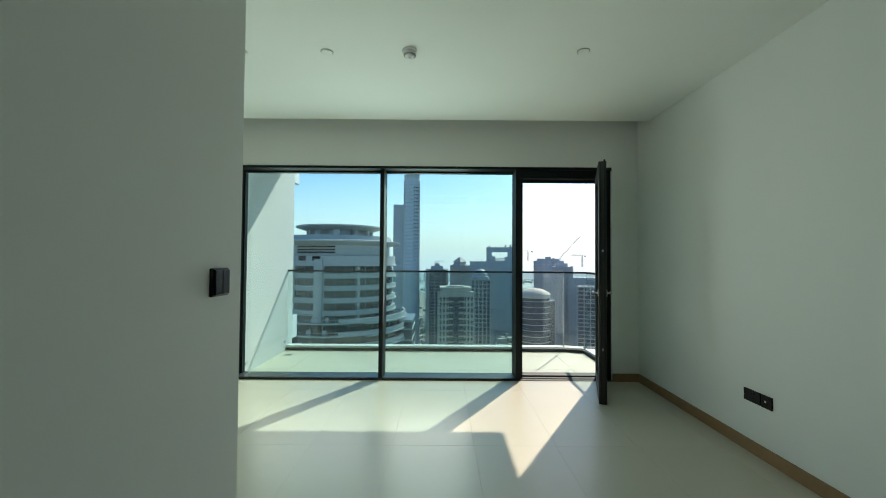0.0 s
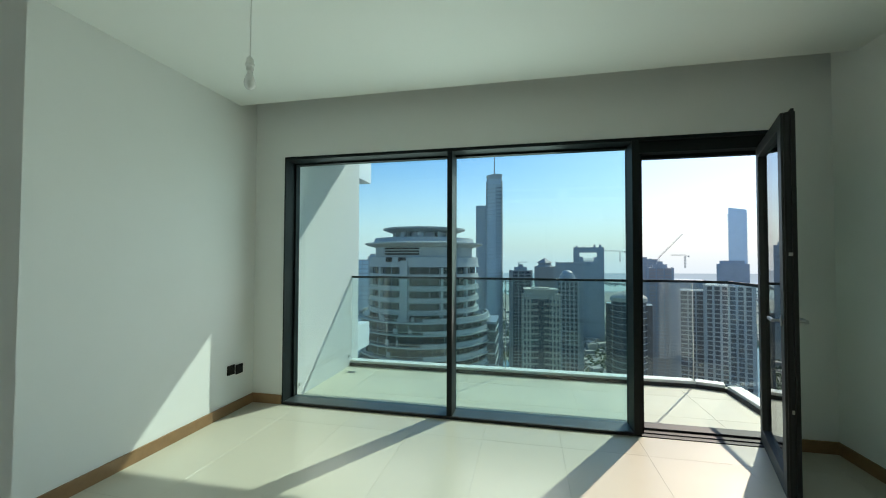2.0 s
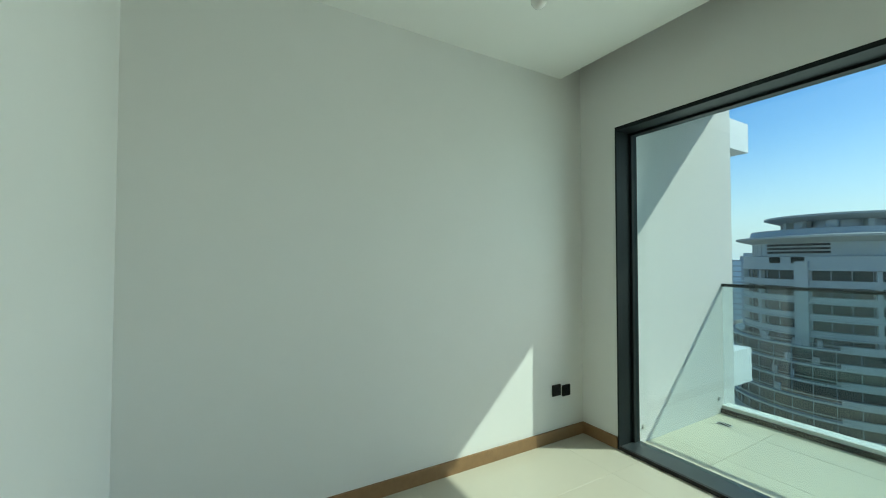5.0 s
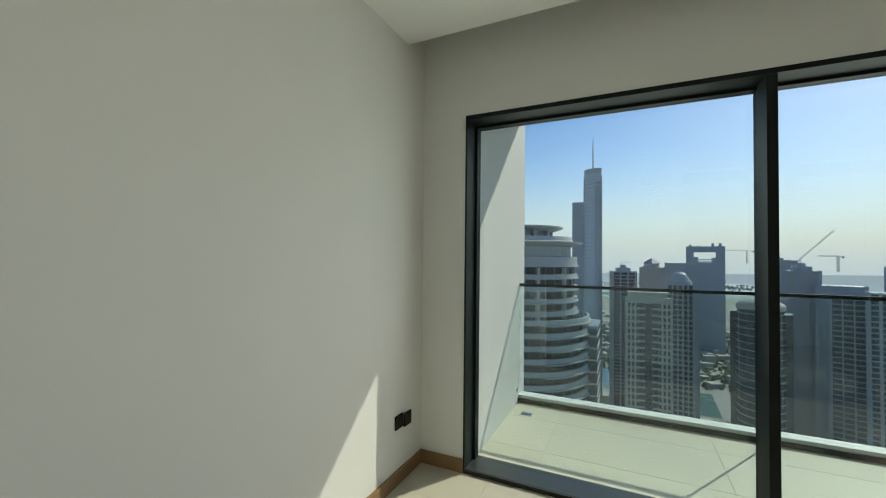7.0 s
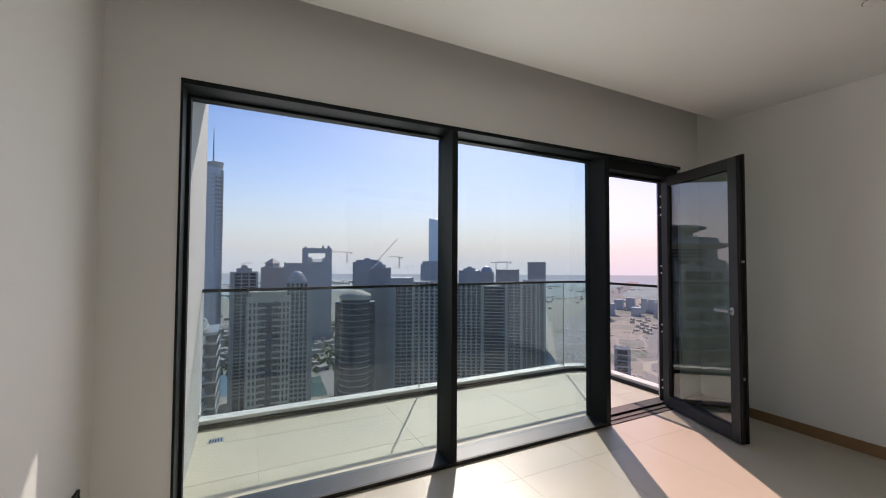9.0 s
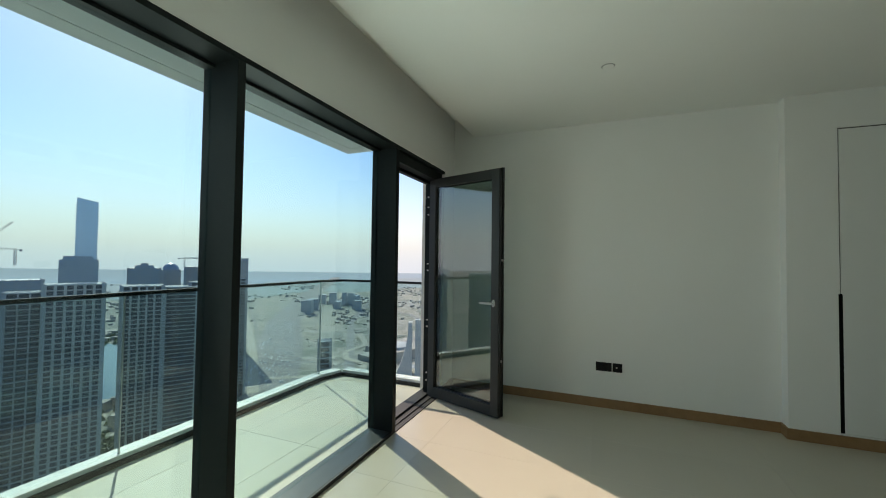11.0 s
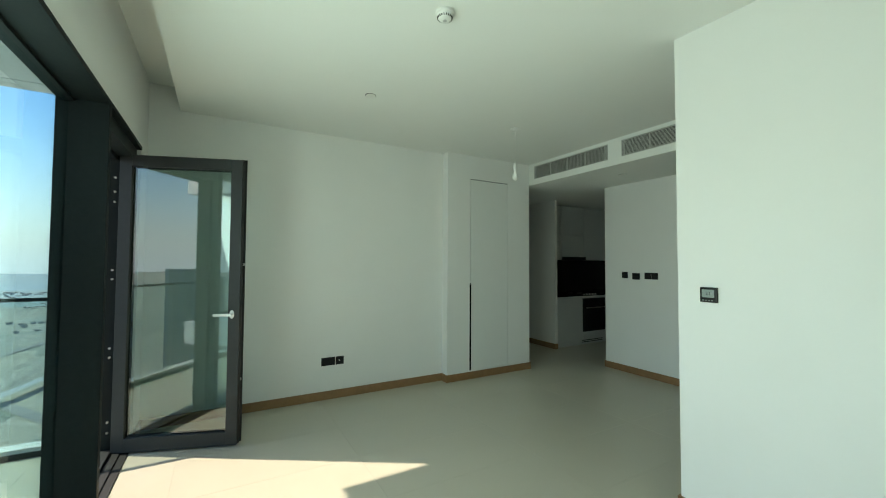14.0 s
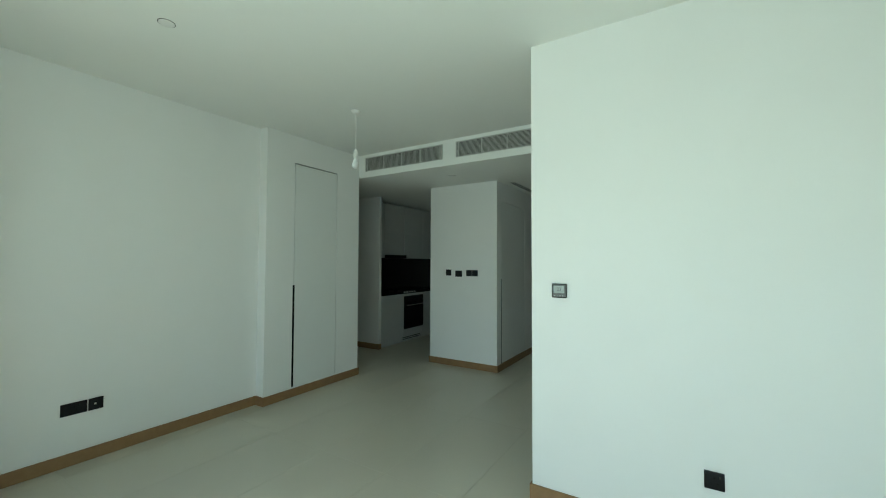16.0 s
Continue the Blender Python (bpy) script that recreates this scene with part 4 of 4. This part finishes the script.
for k in range(56):
    part("window_row", wn, C_GLASS, t2, at=Matrix.Translation((0, 0, 253 - k * 4.2)))
t2b = thing("slab_tower", "dark slim slab tower beside the spire tower", "tower block", at=Matrix.Translation((-48, 452, GZ)) @ Matrix.Rotation(radians(6), 4, "Z"))
part("wall", boxes((-8.5, 7.5, 0, 16, 0, 234)), C_SLATE, t2b)
part("edge_fin", boxes((4.6, 7.9, -0.6, 16.5, 0, 235.5)), C_GREY, t2b)
for k in range(52):
    part("floor_line", boxes((-8.6, 4.5, -0.15, 0.1, 230 - k * 4.2, 230.6 - k * 4.2)), C_GREY, t2b)

# the big round tower close by
rng0 = random.Random(3)
R = Matrix.Translation((-32.2, 124, GZ))
t1 = thing("round_hotel_tower", "large round tower with white balcony rings and a disc-shaped roof", "tower block", at=R)
part("wall", lathe([(19.4, 0), (19.4, 154.5), (16.6, 154.5), (16.6, 171), (0, 171)], 72), C_TEAL, t1, "", True)
part("drum", lathe([(17.4, 170.4), (17.4, 172.0), (15.6, 172.2), (15.6, 175.2), (0, 175.2)], 72), C_RING, t1, "", True)
part("roof_slab", lathe([(15.0, 174.8), (18.9, 175.9), (19.0, 176.3), (16.2, 176.7), (15.9, 177.9), (0, 177.9)], 72), C_RING, t1, "", True)
part("roof_disc", lathe([(0, 179.9), (11.0, 179.9), (13.3, 180.7), (13.3, 181.1), (9, 181.5), (0, 181.5)], 72), C_RING, t1, "", True)
part("roof_core", lathe([(8.2, 177.8), (8.2, 180.0)], 40), C_SLATE, t1)
for a in range(12):
    part("roof_strut", boxes((-0.5, 0.5, 8.6, 10.2, 177.8, 180.2)), C_RING, t1, at=Matrix.Rotation(a * math.pi / 6 + 0.2, 4, "Z"))
lv = bmesh.new()
for z in (174.3, 173.5, 172.7):
    for a in range(-5, 6):
        box(lv, -0.6, 0.6, -15.75, -15.5, z, z + 0.45, Matrix.Rotation(radians(a * 3.9 - 12), 4, "Z"))
for a in (-3, -2, 1, 2):
    box(lv, -0.6, 0.6, -17.55, -17.2, 170.6, 171.9, Matrix.Rotation(radians(a * 3.6 - 12), 4, "Z"))
part("louvres", lv, DARKGAP, t1)


def arc(r0, r1, z0, z1, a0, a1, n, bm=None):
    """A curved band round z, from a0 to a1 degrees off the front."""
    bm = bm or bmesh.new()
    prev = None
    for k in range(n + 1):
        a = radians(a0 + (a1 - a0) * k / n)
        row = [bm.verts.new((r * math.sin(a), -r * math.cos(a), z)) for r, z in ((r0, z0), (r1, z0), (r1, z1), (r0, z1))]
        if prev:
            for q in range(4):
                bm.faces.new((prev[q], prev[(q + 1) % 4], row[(q + 1) % 4], row[q]))
        else:
            bm.faces.new(row)
        prev = row
    bm.faces.new(prev[::-1])
    return bm


ra = mesh_of("balcony_ring", arc(16.4, 17.9, -0.15, 0.15, -100, 105, 44, arc(16.6, 17.5, 0, 1.2, -100, 105, 44)), C_RING)
rb = mesh_of("balcony_slab", arc(19.0, 20.8, 0, 0.4, -105, 112, 48), C_RING)
rr = mesh_of("balcony_rail", arc(20.55, 20.7, 1.15, 1.28, -72, 14, 22), C_RING)
rp = mesh_of("balcony_parapet", arc(20.3, 20.9, 0.1, 1.4, 14, 112, 26, arc(20.3, 20.9, 0.1, 1.4, -105, -66, 10)), C_RING)
rl = mesh_of("balcony_ledge", arc(20.7, 21.4, -0.25, 0.05, 34, 112, 20), C_RING)
for k in range(5):
    part("balcony_ring", ra, C_RING, t1, at=Matrix.Translation((0, 0, 169.3 - k * 3.4)))
for k in range(34):
    for n_, me_ in (("balcony_slab", rb), ("balcony_rail", rr), ("balcony_parapet", rp), ("balcony_ledge", rl)):
        part(n_, me_, C_RING, t1, at=Matrix.Translation((0, 0, 153.6 - k * 3.4)))
cl_ = bmesh.new()
for k in range(60):
    a, z = radians(rng0.uniform(-66, 14)), rng0.choice([153.6 - 3.4 * q for q in range(16)]) + 0.4
    w = rng0.uniform(0.2, 0.8)
    box(cl_, -w, w, -20.2, -19.9, z, z + rng0.uniform(0.5, 1.7), Matrix.Rotation(a, 4, "Z"))
tagged(part("balcony_clutter", cl_, C_GREY, t1), kind="stuff")
for a, r, w, h in ((-4, 17.6, 1.1, 171.0), (-34, 16.9, 0.35, 169), (32, 16.9, 0.35, 169), (62, 16.9, 0.35, 169), (-64, 16.9, 0.35, 169)):
    part("pilaster", boxes((-w, w, -r - 0.5, -r + 1.5, 154 if w < 1 else 0, h)), C_RING, t1, at=Matrix.Rotation(radians(a), 4, "Z"))
mm = mesh_of("window_mullion", boxes((-0.06, 0.06, -16.72, -16.5, 154.5, 171)), C_SLATE)
m3 = mesh_of("window_mullion", boxes((-0.05, 0.05, -19.5, -19.3, 40, 154.5)), C_SLATE)
for a in range(-80, 81, 10):
    part("window_mullion", mm, C_SLATE, t1, at=Matrix.Rotation(radians(a), 4, "Z"))
    part("window_mullion", m3, C_SLATE, t1, at=Matrix.Rotation(radians(a + 2), 4, "Z"))
jt = bmesh.new()
for z in (171.0, 171.9, 172.8, 173.7, 174.5):
    arc(16.9, 17.45, z, z + 0.06, -90, 90, 30, jt) if z < 171.9 else None
for a in range(-84, 85, 6):
    box(jt, -0.05, 0.05, -15.66, -15.5, 172.3, 174.9, Matrix.Rotation(radians(a), 4, "Z"))
part("cladding_joint", jt, C_SLATE, t1)
for a in (-22, 9):
    ds = part("satellite_dish", lathe([(0, 0), (0.7, 0.15), (1.0, 0.45), (1.05, 0.47), (0.7, 0.25), (0, 0.1)], 16), C_WHITE, t1, at=Matrix.Rotation(radians(a), 4, "Z") @ Matrix.Translation((0, -10.4, 178.9)) @ Matrix.Rotation(radians(70), 4, "X"))
wg = thing("annex_block", "low grey wing attached to the round tower", "building", at=Matrix.Translation((-11, 122, GZ)))
part("wall", boxes((-4, 2.0, 0, 14, 0, 151.5)), C_GLASS, wg)
part("parapet", boxes((-4.2, 2.2, -0.2, 14.2, 151.5, 152.2)), C_SLATE, wg)
for k in range(22):
    part("floor_line", boxes((-4.15, 2.15, -0.15, 14.1, 149 - k * 3.4, 149.5 - k * 3.4)), C_GREY, wg)


def crane(x, y, z, h, boom, yaw, lift=0.0):
    t = thing("tower_crane", "thin lattice tower crane on a rooftop", "crane", "construction cranes", Matrix.Translation((x, y, z)) @ Matrix.Rotation(radians(yaw), 4, "Z"))
    mast, bm = bmesh.new(), bmesh.new()
    for sx in (-0.6, 0.6):
        for sy in (-0.6, 0.6):
            box(mast, sx - 0.12, sx + 0.12, sy - 0.12, sy + 0.12, 0, h)
    for k in range(int(h / 1.6)):
        box(mast, -0.6, 0.6, -0.66, -0.54, k * 1.6, k * 1.6 + 0.15)
    part("mast", mast, C_GREY, t)
    r = Matrix.Translation((0, 0, h)) @ Matrix.Rotation(-radians(lift), 4, "Y")
    for o in (-0.45, 0.45):
        box(bm, -boom * 0.28, boom, o - 0.12, o + 0.12, 0, 0.25, r)
    box(bm, 0, boom, -0.1, 0.1, 1.0, 1.2, r)
    for k in range(int(boom / 2)):
        box(bm, k * 2, k * 2 + 0.15, -0.45, 0.45, 0.1, 1.1, r)
    part("jib", bm, C_GREY, t)
    part("counterweight", boxes((-boom * 0.28, -boom * 0.2, -0.8, 0.8, h - 1.5, h)), C_SLATE, t)


crane(113, 512, -1, 13, 22, 175)
crane(137, 450, -7, 10, 34, -6, 48)
crane(163, 452, -7, 13, 14, 185)
crane(395, 585, -13, 13, 40, 10)
crane(412, 575, -13, 12, 34, 190)
crane(-6, 455, -7, 5, 8, 5)


def strip(name, pts, w, z, m, label, category):
    """A flat band along the points."""
    bm = bmesh.new()
    prev = None
    for k, p in enumerate(pts):
        a, b = pts[max(k - 1, 0)], pts[min(k + 1, len(pts) - 1)]
        d = Vector((b[0] - a[0], b[1] - a[1])).normalized()
        row = [bm.verts.new((p[0] - d.y * w / 2, p[1] + d.x * w / 2, z)), bm.verts.new((p[0] + d.y * w / 2, p[1] - d.x * w / 2, z))]
        if prev:
            bm.faces.new((prev[0], prev[1], row[1], row[0]))
        prev = row
    return structure(name, bm, m, label, category)


# ground sheets out to the horizon, with the haze painted into their material
for name, r0, r1, lift, tone in (("plain_backdrop", 2100, 4600, 0.3, FARHAZE), ("horizon_backdrop", 3300, 7000, 0.4, HORIZONHAZE)):
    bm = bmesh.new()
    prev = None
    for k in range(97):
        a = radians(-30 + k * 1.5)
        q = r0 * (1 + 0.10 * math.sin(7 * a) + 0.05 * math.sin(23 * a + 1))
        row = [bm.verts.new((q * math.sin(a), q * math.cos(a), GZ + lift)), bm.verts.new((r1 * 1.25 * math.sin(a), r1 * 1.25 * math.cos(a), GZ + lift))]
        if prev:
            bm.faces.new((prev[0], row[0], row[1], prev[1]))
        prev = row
    structure(name, bm, tone, "far plain with distance haze put into its colour and glow", "backdrop")

strip("canal", [(-60, 640), (60, 560), (150, 560), (270, 590), (330, 650), (420, 760), (420, 1000)], 90, GZ + 0.5, WATER, "green marina canal between the towers", "water")
strip("road", [(382, 470), (420, 440), (450, 400), (455, 372), (500, 340), (545, 360), (560, 410), (600, 440), (670, 440), (760, 520)], 13, GZ + 1.5, PATHSAND, "pale winding sand track over the building site", "road")
strip("road", [(380, 405), (520, 560), (700, 770), (1000, 1130)], 5, GZ + 1.7, ROAD, "dark narrow canal-side road", "road")
strip("sand_strip", [(368, 410), (508, 566), (688, 778), (980, 1140)], 14, GZ + 1.2, PATHSAND, "pale sandy verge along the wide highway", "ground")
strip("sea", [(-900, 3000), (-300, 2300), (300, 2600), (900, 3400)], 700, GZ + 0.5, WATER, "far water near the horizon", "water")
strip("canal", [(-80, 900), (40, 1000), (60, 1500), (-100, 2200)], 90, GZ + 0.6, WATER, "far inlet of water", "water")
strip("road", [(330, 300), (420, 440), (560, 560), (830, 810), (1500, 1300), (3000, 2300)], 85, GZ + 0.9, ROAD, "wide grey multi-lane highway", "road")
strip("road", [(380, 240), (470, 340), (700, 500), (900, 640), (1600, 1000)], 16, GZ + 1.1, ROAD, "side road beside the highway", "road")
strip("road", [(300, 200), (420, 300), (560, 400), (700, 395), (1200, 300)], 12, GZ + 1.3, ROAD, "curved service road over sandy lots", "road")
strip("road", [(560, 150), (800, 320), (1100, 560), (1300, 1100)], 14, GZ + 1.0, ROAD, "service road over sandy lots", "road")
strip("road", [(0, 200), (60, 420), (100, 460), (120, 900)], 22, GZ + 1.2, ROAD, "street between the towers", "road")
strip("road", [(-60, 330), (300, 420), (420, 560)], 24, GZ + 1.4, ROAD, "street between the towers", "road")
strip("road", [(380, 330), (620, 240), (1300, 20 + 60)], 14, GZ + 9, C_GREY, "raised grey viaduct deck", "bridge")

rng = random.Random(7)


def scatter(name, rows, material, label, category, top=1.0):
    """Many small boxes or crowns in one mesh: rows of x, y, half width, half depth, height, turn."""
    vs, fs = [], []
    for x, y, w, d, h, a in rows:
        n, c, s_ = len(vs), math.cos(a), math.sin(a)
        for z, f in ((GZ, 1.0), (GZ + h, top)):
            for p, q in ((-w, -d), (w, -d), (w, d), (-w, d)):
                vs.append((x + (p * c - q * s_) * f, y + (p * s_ + q * c) * f, z))
        fs += [[n + k for k in f] for f in ((4, 5, 6, 7), (0, 1, 5, 4), (1, 2, 6, 5), (2, 3, 7, 6), (3, 0, 4, 7))]
    me = bpy.data.meshes.new(name)
    me.from_pydata(vs, [], fs)
    me.materials.append(material)
    return tagged(part(name, me, material), label, category, "", "stuff")


def polar(a0, a1, r0, r1):
    a, r = radians(rng.uniform(a0, a1)), math.sqrt(rng.uniform(r0 * r0, r1 * r1))
    return r * math.sin(a), r * math.cos(a)


wet = [(x, y) for x, y in ((-20, 600), (60, 565), (110, 560), (160, 560), (220, 575), (280, 600), (320, 650), (370, 705), (410, 760), (420, 850))]
free = lambda x, y: all((x - p) ** 2 + (y - q) ** 2 > 62 ** 2 for p, q in wet)
near = [p for p in (polar(-10, 37, 240, 1150) for k in range(760)) if free(*p)]
scatter("low_buildings", [(x, y, rng.uniform(3, 11), rng.uniform(3, 8), rng.uniform(3, 14), 0.45 + rng.gauss(0, 0.08)) for x, y in near], ROOFS, "low pale podiums and shops between the towers", "building")
town = []
for k in range(70):
    cx, cy = polar(-14, 86, 1150, 3300)
    turn = rng.uniform(0, 1.5)
    for q in range(rng.randint(10, 46)):
        u, v = rng.randint(-6, 6) * 24 + rng.gauss(0, 3), rng.randint(-3, 3) * 34 + rng.gauss(0, 3)
        town.append((cx + u * math.cos(turn) - v * math.sin(turn), cy + u * math.sin(turn) + v * math.cos(turn), rng.uniform(3, 6), rng.uniform(3, 6), rng.uniform(3, 7), turn))
scatter("villas", [r for r in town if r[1] > 60], ROOFS, "small pale villas in rows far over the plain", "building")
far_blocks = [(*polar(48, 62, 1250, 1600), rng.uniform(10, 18), rng.uniform(8, 14), rng.uniform(22, 48), 0.5) for k in range(14)]
scatter("distant_blocks", far_blocks, C_SLATE, "distant blue-grey block cluster over the plain", "building")
site = [(*polar(44, 58, 430, 1000), rng.uniform(1, 4), rng.uniform(0.8, 2.5), rng.uniform(0.6, 2), rng.uniform(0, 3)) for k in range(90)]
scatter("site_huts", site, ROOFS, "low huts and parked machines on the sandy building site", "building")
crowns = [(*polar(-10, 37, 230, 1150), s_, s_ * rng.uniform(0.7, 1.3), s_ * 1.6, rng.uniform(0, 3)) for s_ in [rng.uniform(1.4, 3.4) for k in range(7000)]]
scatter("trees", [r for r in crowns if r[1] > 60 and free(r[0], r[1])], GREEN, "small dark green trees and scrub far below", "tree", 0.45)
scrub = [(x + rng.gauss(0, 60), y + rng.gauss(0, 34), rng.uniform(2, 4), rng.uniform(2, 4), rng.uniform(1, 2.5), rng.uniform(0, 3)) for x, y in [polar(-14, 86, 1100, 3000) for k in range(70)] for q in range(14)]
scrub += [(x + rng.gauss(0, 22), y + rng.gauss(0, 12), rng.uniform(0.7, 1.8), rng.uniform(0.7, 1.8), rng.uniform(0.8, 1.6), rng.uniform(0, 3)) for x, y in [polar(44, 72, 450, 1100) for k in range(16)] for q in range(16)]
scatter("scrub", [r for r in scrub if r[1] > 60], SCRUB, "dusty grey-green scrub on the sandy plain", "plant", 0.5)
cars = bmesh.new()
for k in range(160):
    f = rng.random()
    x, y = 400 + 430 * f, 420 + 400 * f
    o = rng.uniform(-30, 30)
    m = Matrix.Translation((x + o * 0.7, y - o * 0.7, GZ + 1)) @ Matrix.Rotation(radians(43), 4, "Z")
    box(cars, -2.3, 2.3, -0.95, 0.95, 0.3, 1.0, m)
    box(cars, -1.2, 1.2, -0.85, 0.85, 1.0, 1.6, m)
tagged(part("cars", cars, CAR), "small pale cars along the highway far below", "car", "", "stuff")
mall = thing("mall_building", "large pale flat-roofed hall complex", "building", at=Matrix.Translation((640, 330, GZ)) @ Matrix.Rotation(radians(-20), 4, "Z"))
part("wall", boxes((-60, 40, -30, 50, 0, 16), (-90, -50, -20, 30, 0, 10)), ROOFS, mall)
part("roof", lathe([(26, 16), (26, 20), (22, 21), (0, 22)], 32, at=(-25, 5, 0)), C_WHITE, mall, "", True)
cw = thing("curved_tower", "pale tower with one sweeping curved side", "tower block", at=Matrix.Translation((462, 239, GZ)) @ Matrix.Rotation(radians(-65), 4, "Z") @ Matrix.Diagonal((1, 1, 0.82, 1)))
cb = bmesh.new()
front, rear = [], []
for k in range(13):
    z = k * 9.0
    xx = -30 + 29 * (1 - (1 - k / 12) ** 2.2)
    for lst, y in ((front, 0), (rear, 14)):
        lst.append((cb.verts.new((xx, y, z)), cb.verts.new((4, y, z))))
for k in range(12):
    cb.faces.new((front[k][0], front[k][1], front[k + 1][1], front[k + 1][0]))
    cb.faces.new((rear[k][1], rear[k][0], rear[k + 1][0], rear[k + 1][1]))
    cb.faces.new((front[k][0], front[k + 1][0], rear[k + 1][0], rear[k][0]))
    cb.faces.new((front[k][1], rear[k][1], rear[k + 1][1], front[k + 1][1]))
cb.faces.new((front[12][0], front[12][1], rear[12][1], rear[12][0]))
part("wall", cb, C_WHITE, cw)
part("core", boxes((8, 24, 2, 12, 0, 112)), C_WHITE, cw)

# tiles, last
fl = tagged(new("floor_tiles"), "large cream porcelain floor tiles with fine joints", "floor", "", "structure")


def tiles(parent, x_lines, y_lines, z, gap, m, cut=None, thick=0.0025):
    meshes = {}
    for x0, x1 in zip(x_lines, x_lines[1:]):
        for y0, y1 in zip(y_lines, y_lines[1:]):
            if cut and cut((x0 + x1) / 2, (y0 + y1) / 2):
                continue
            key = (round(x1 - x0, 3), round(y1 - y0, 3))
            if key not in meshes:
                w, d = x1 - x0 - gap, y1 - y0 - gap
                bm = bmesh.new()
                b = 0.0003
                lo = [bm.verts.new(v) for v in ((0, 0, -thick), (w, 0, -thick), (w, d, -thick), (0, d, -thick))]
                mi = [bm.verts.new(v) for v in ((0, 0, -b), (w, 0, -b), (w, d, -b), (0, d, -b))]
                hi = [bm.verts.new(v) for v in ((b, b, 0), (w - b, b, 0), (w - b, d - b, 0), (b, d - b, 0))]
                for k in range(4):
                    q = (k + 1) % 4
                    bm.faces.new((lo[k], lo[q], mi[q], mi[k]))
                    bm.faces.new((mi[k], mi[q], hi[q], hi[k]))
                bm.faces.new(hi)
                meshes[key] = mesh_of("tile", bm, m)
            part("tile", meshes[key], m, parent, at=Matrix.Translation((x0 + gap / 2, y0 + gap / 2, z)))


xs = [XL] + [-0.02 + 0.598 * k for k in range(-3, 8)]
ys = [-4.6] + [1.34 + 1.195 * k for k in range(-4, 3)] + [YW - 0.006]
tiles(fl, xs, ys, 0.0, 0.0011, TILE, lambda x, y: (x < XC - 0.3 and y < YP - 0.6))
bt = tagged(new("balcony_tiles"), "matt sand-coloured balcony floor tiles", "floor", "", "structure")
tiles(bt, [-2.03] + [-1.58 + 1.195 * k for k in range(4)] + [2.46], [YG + 0.04, 4.66, 5.255, 5.60], -0.04, 0.0025, BALTILE)
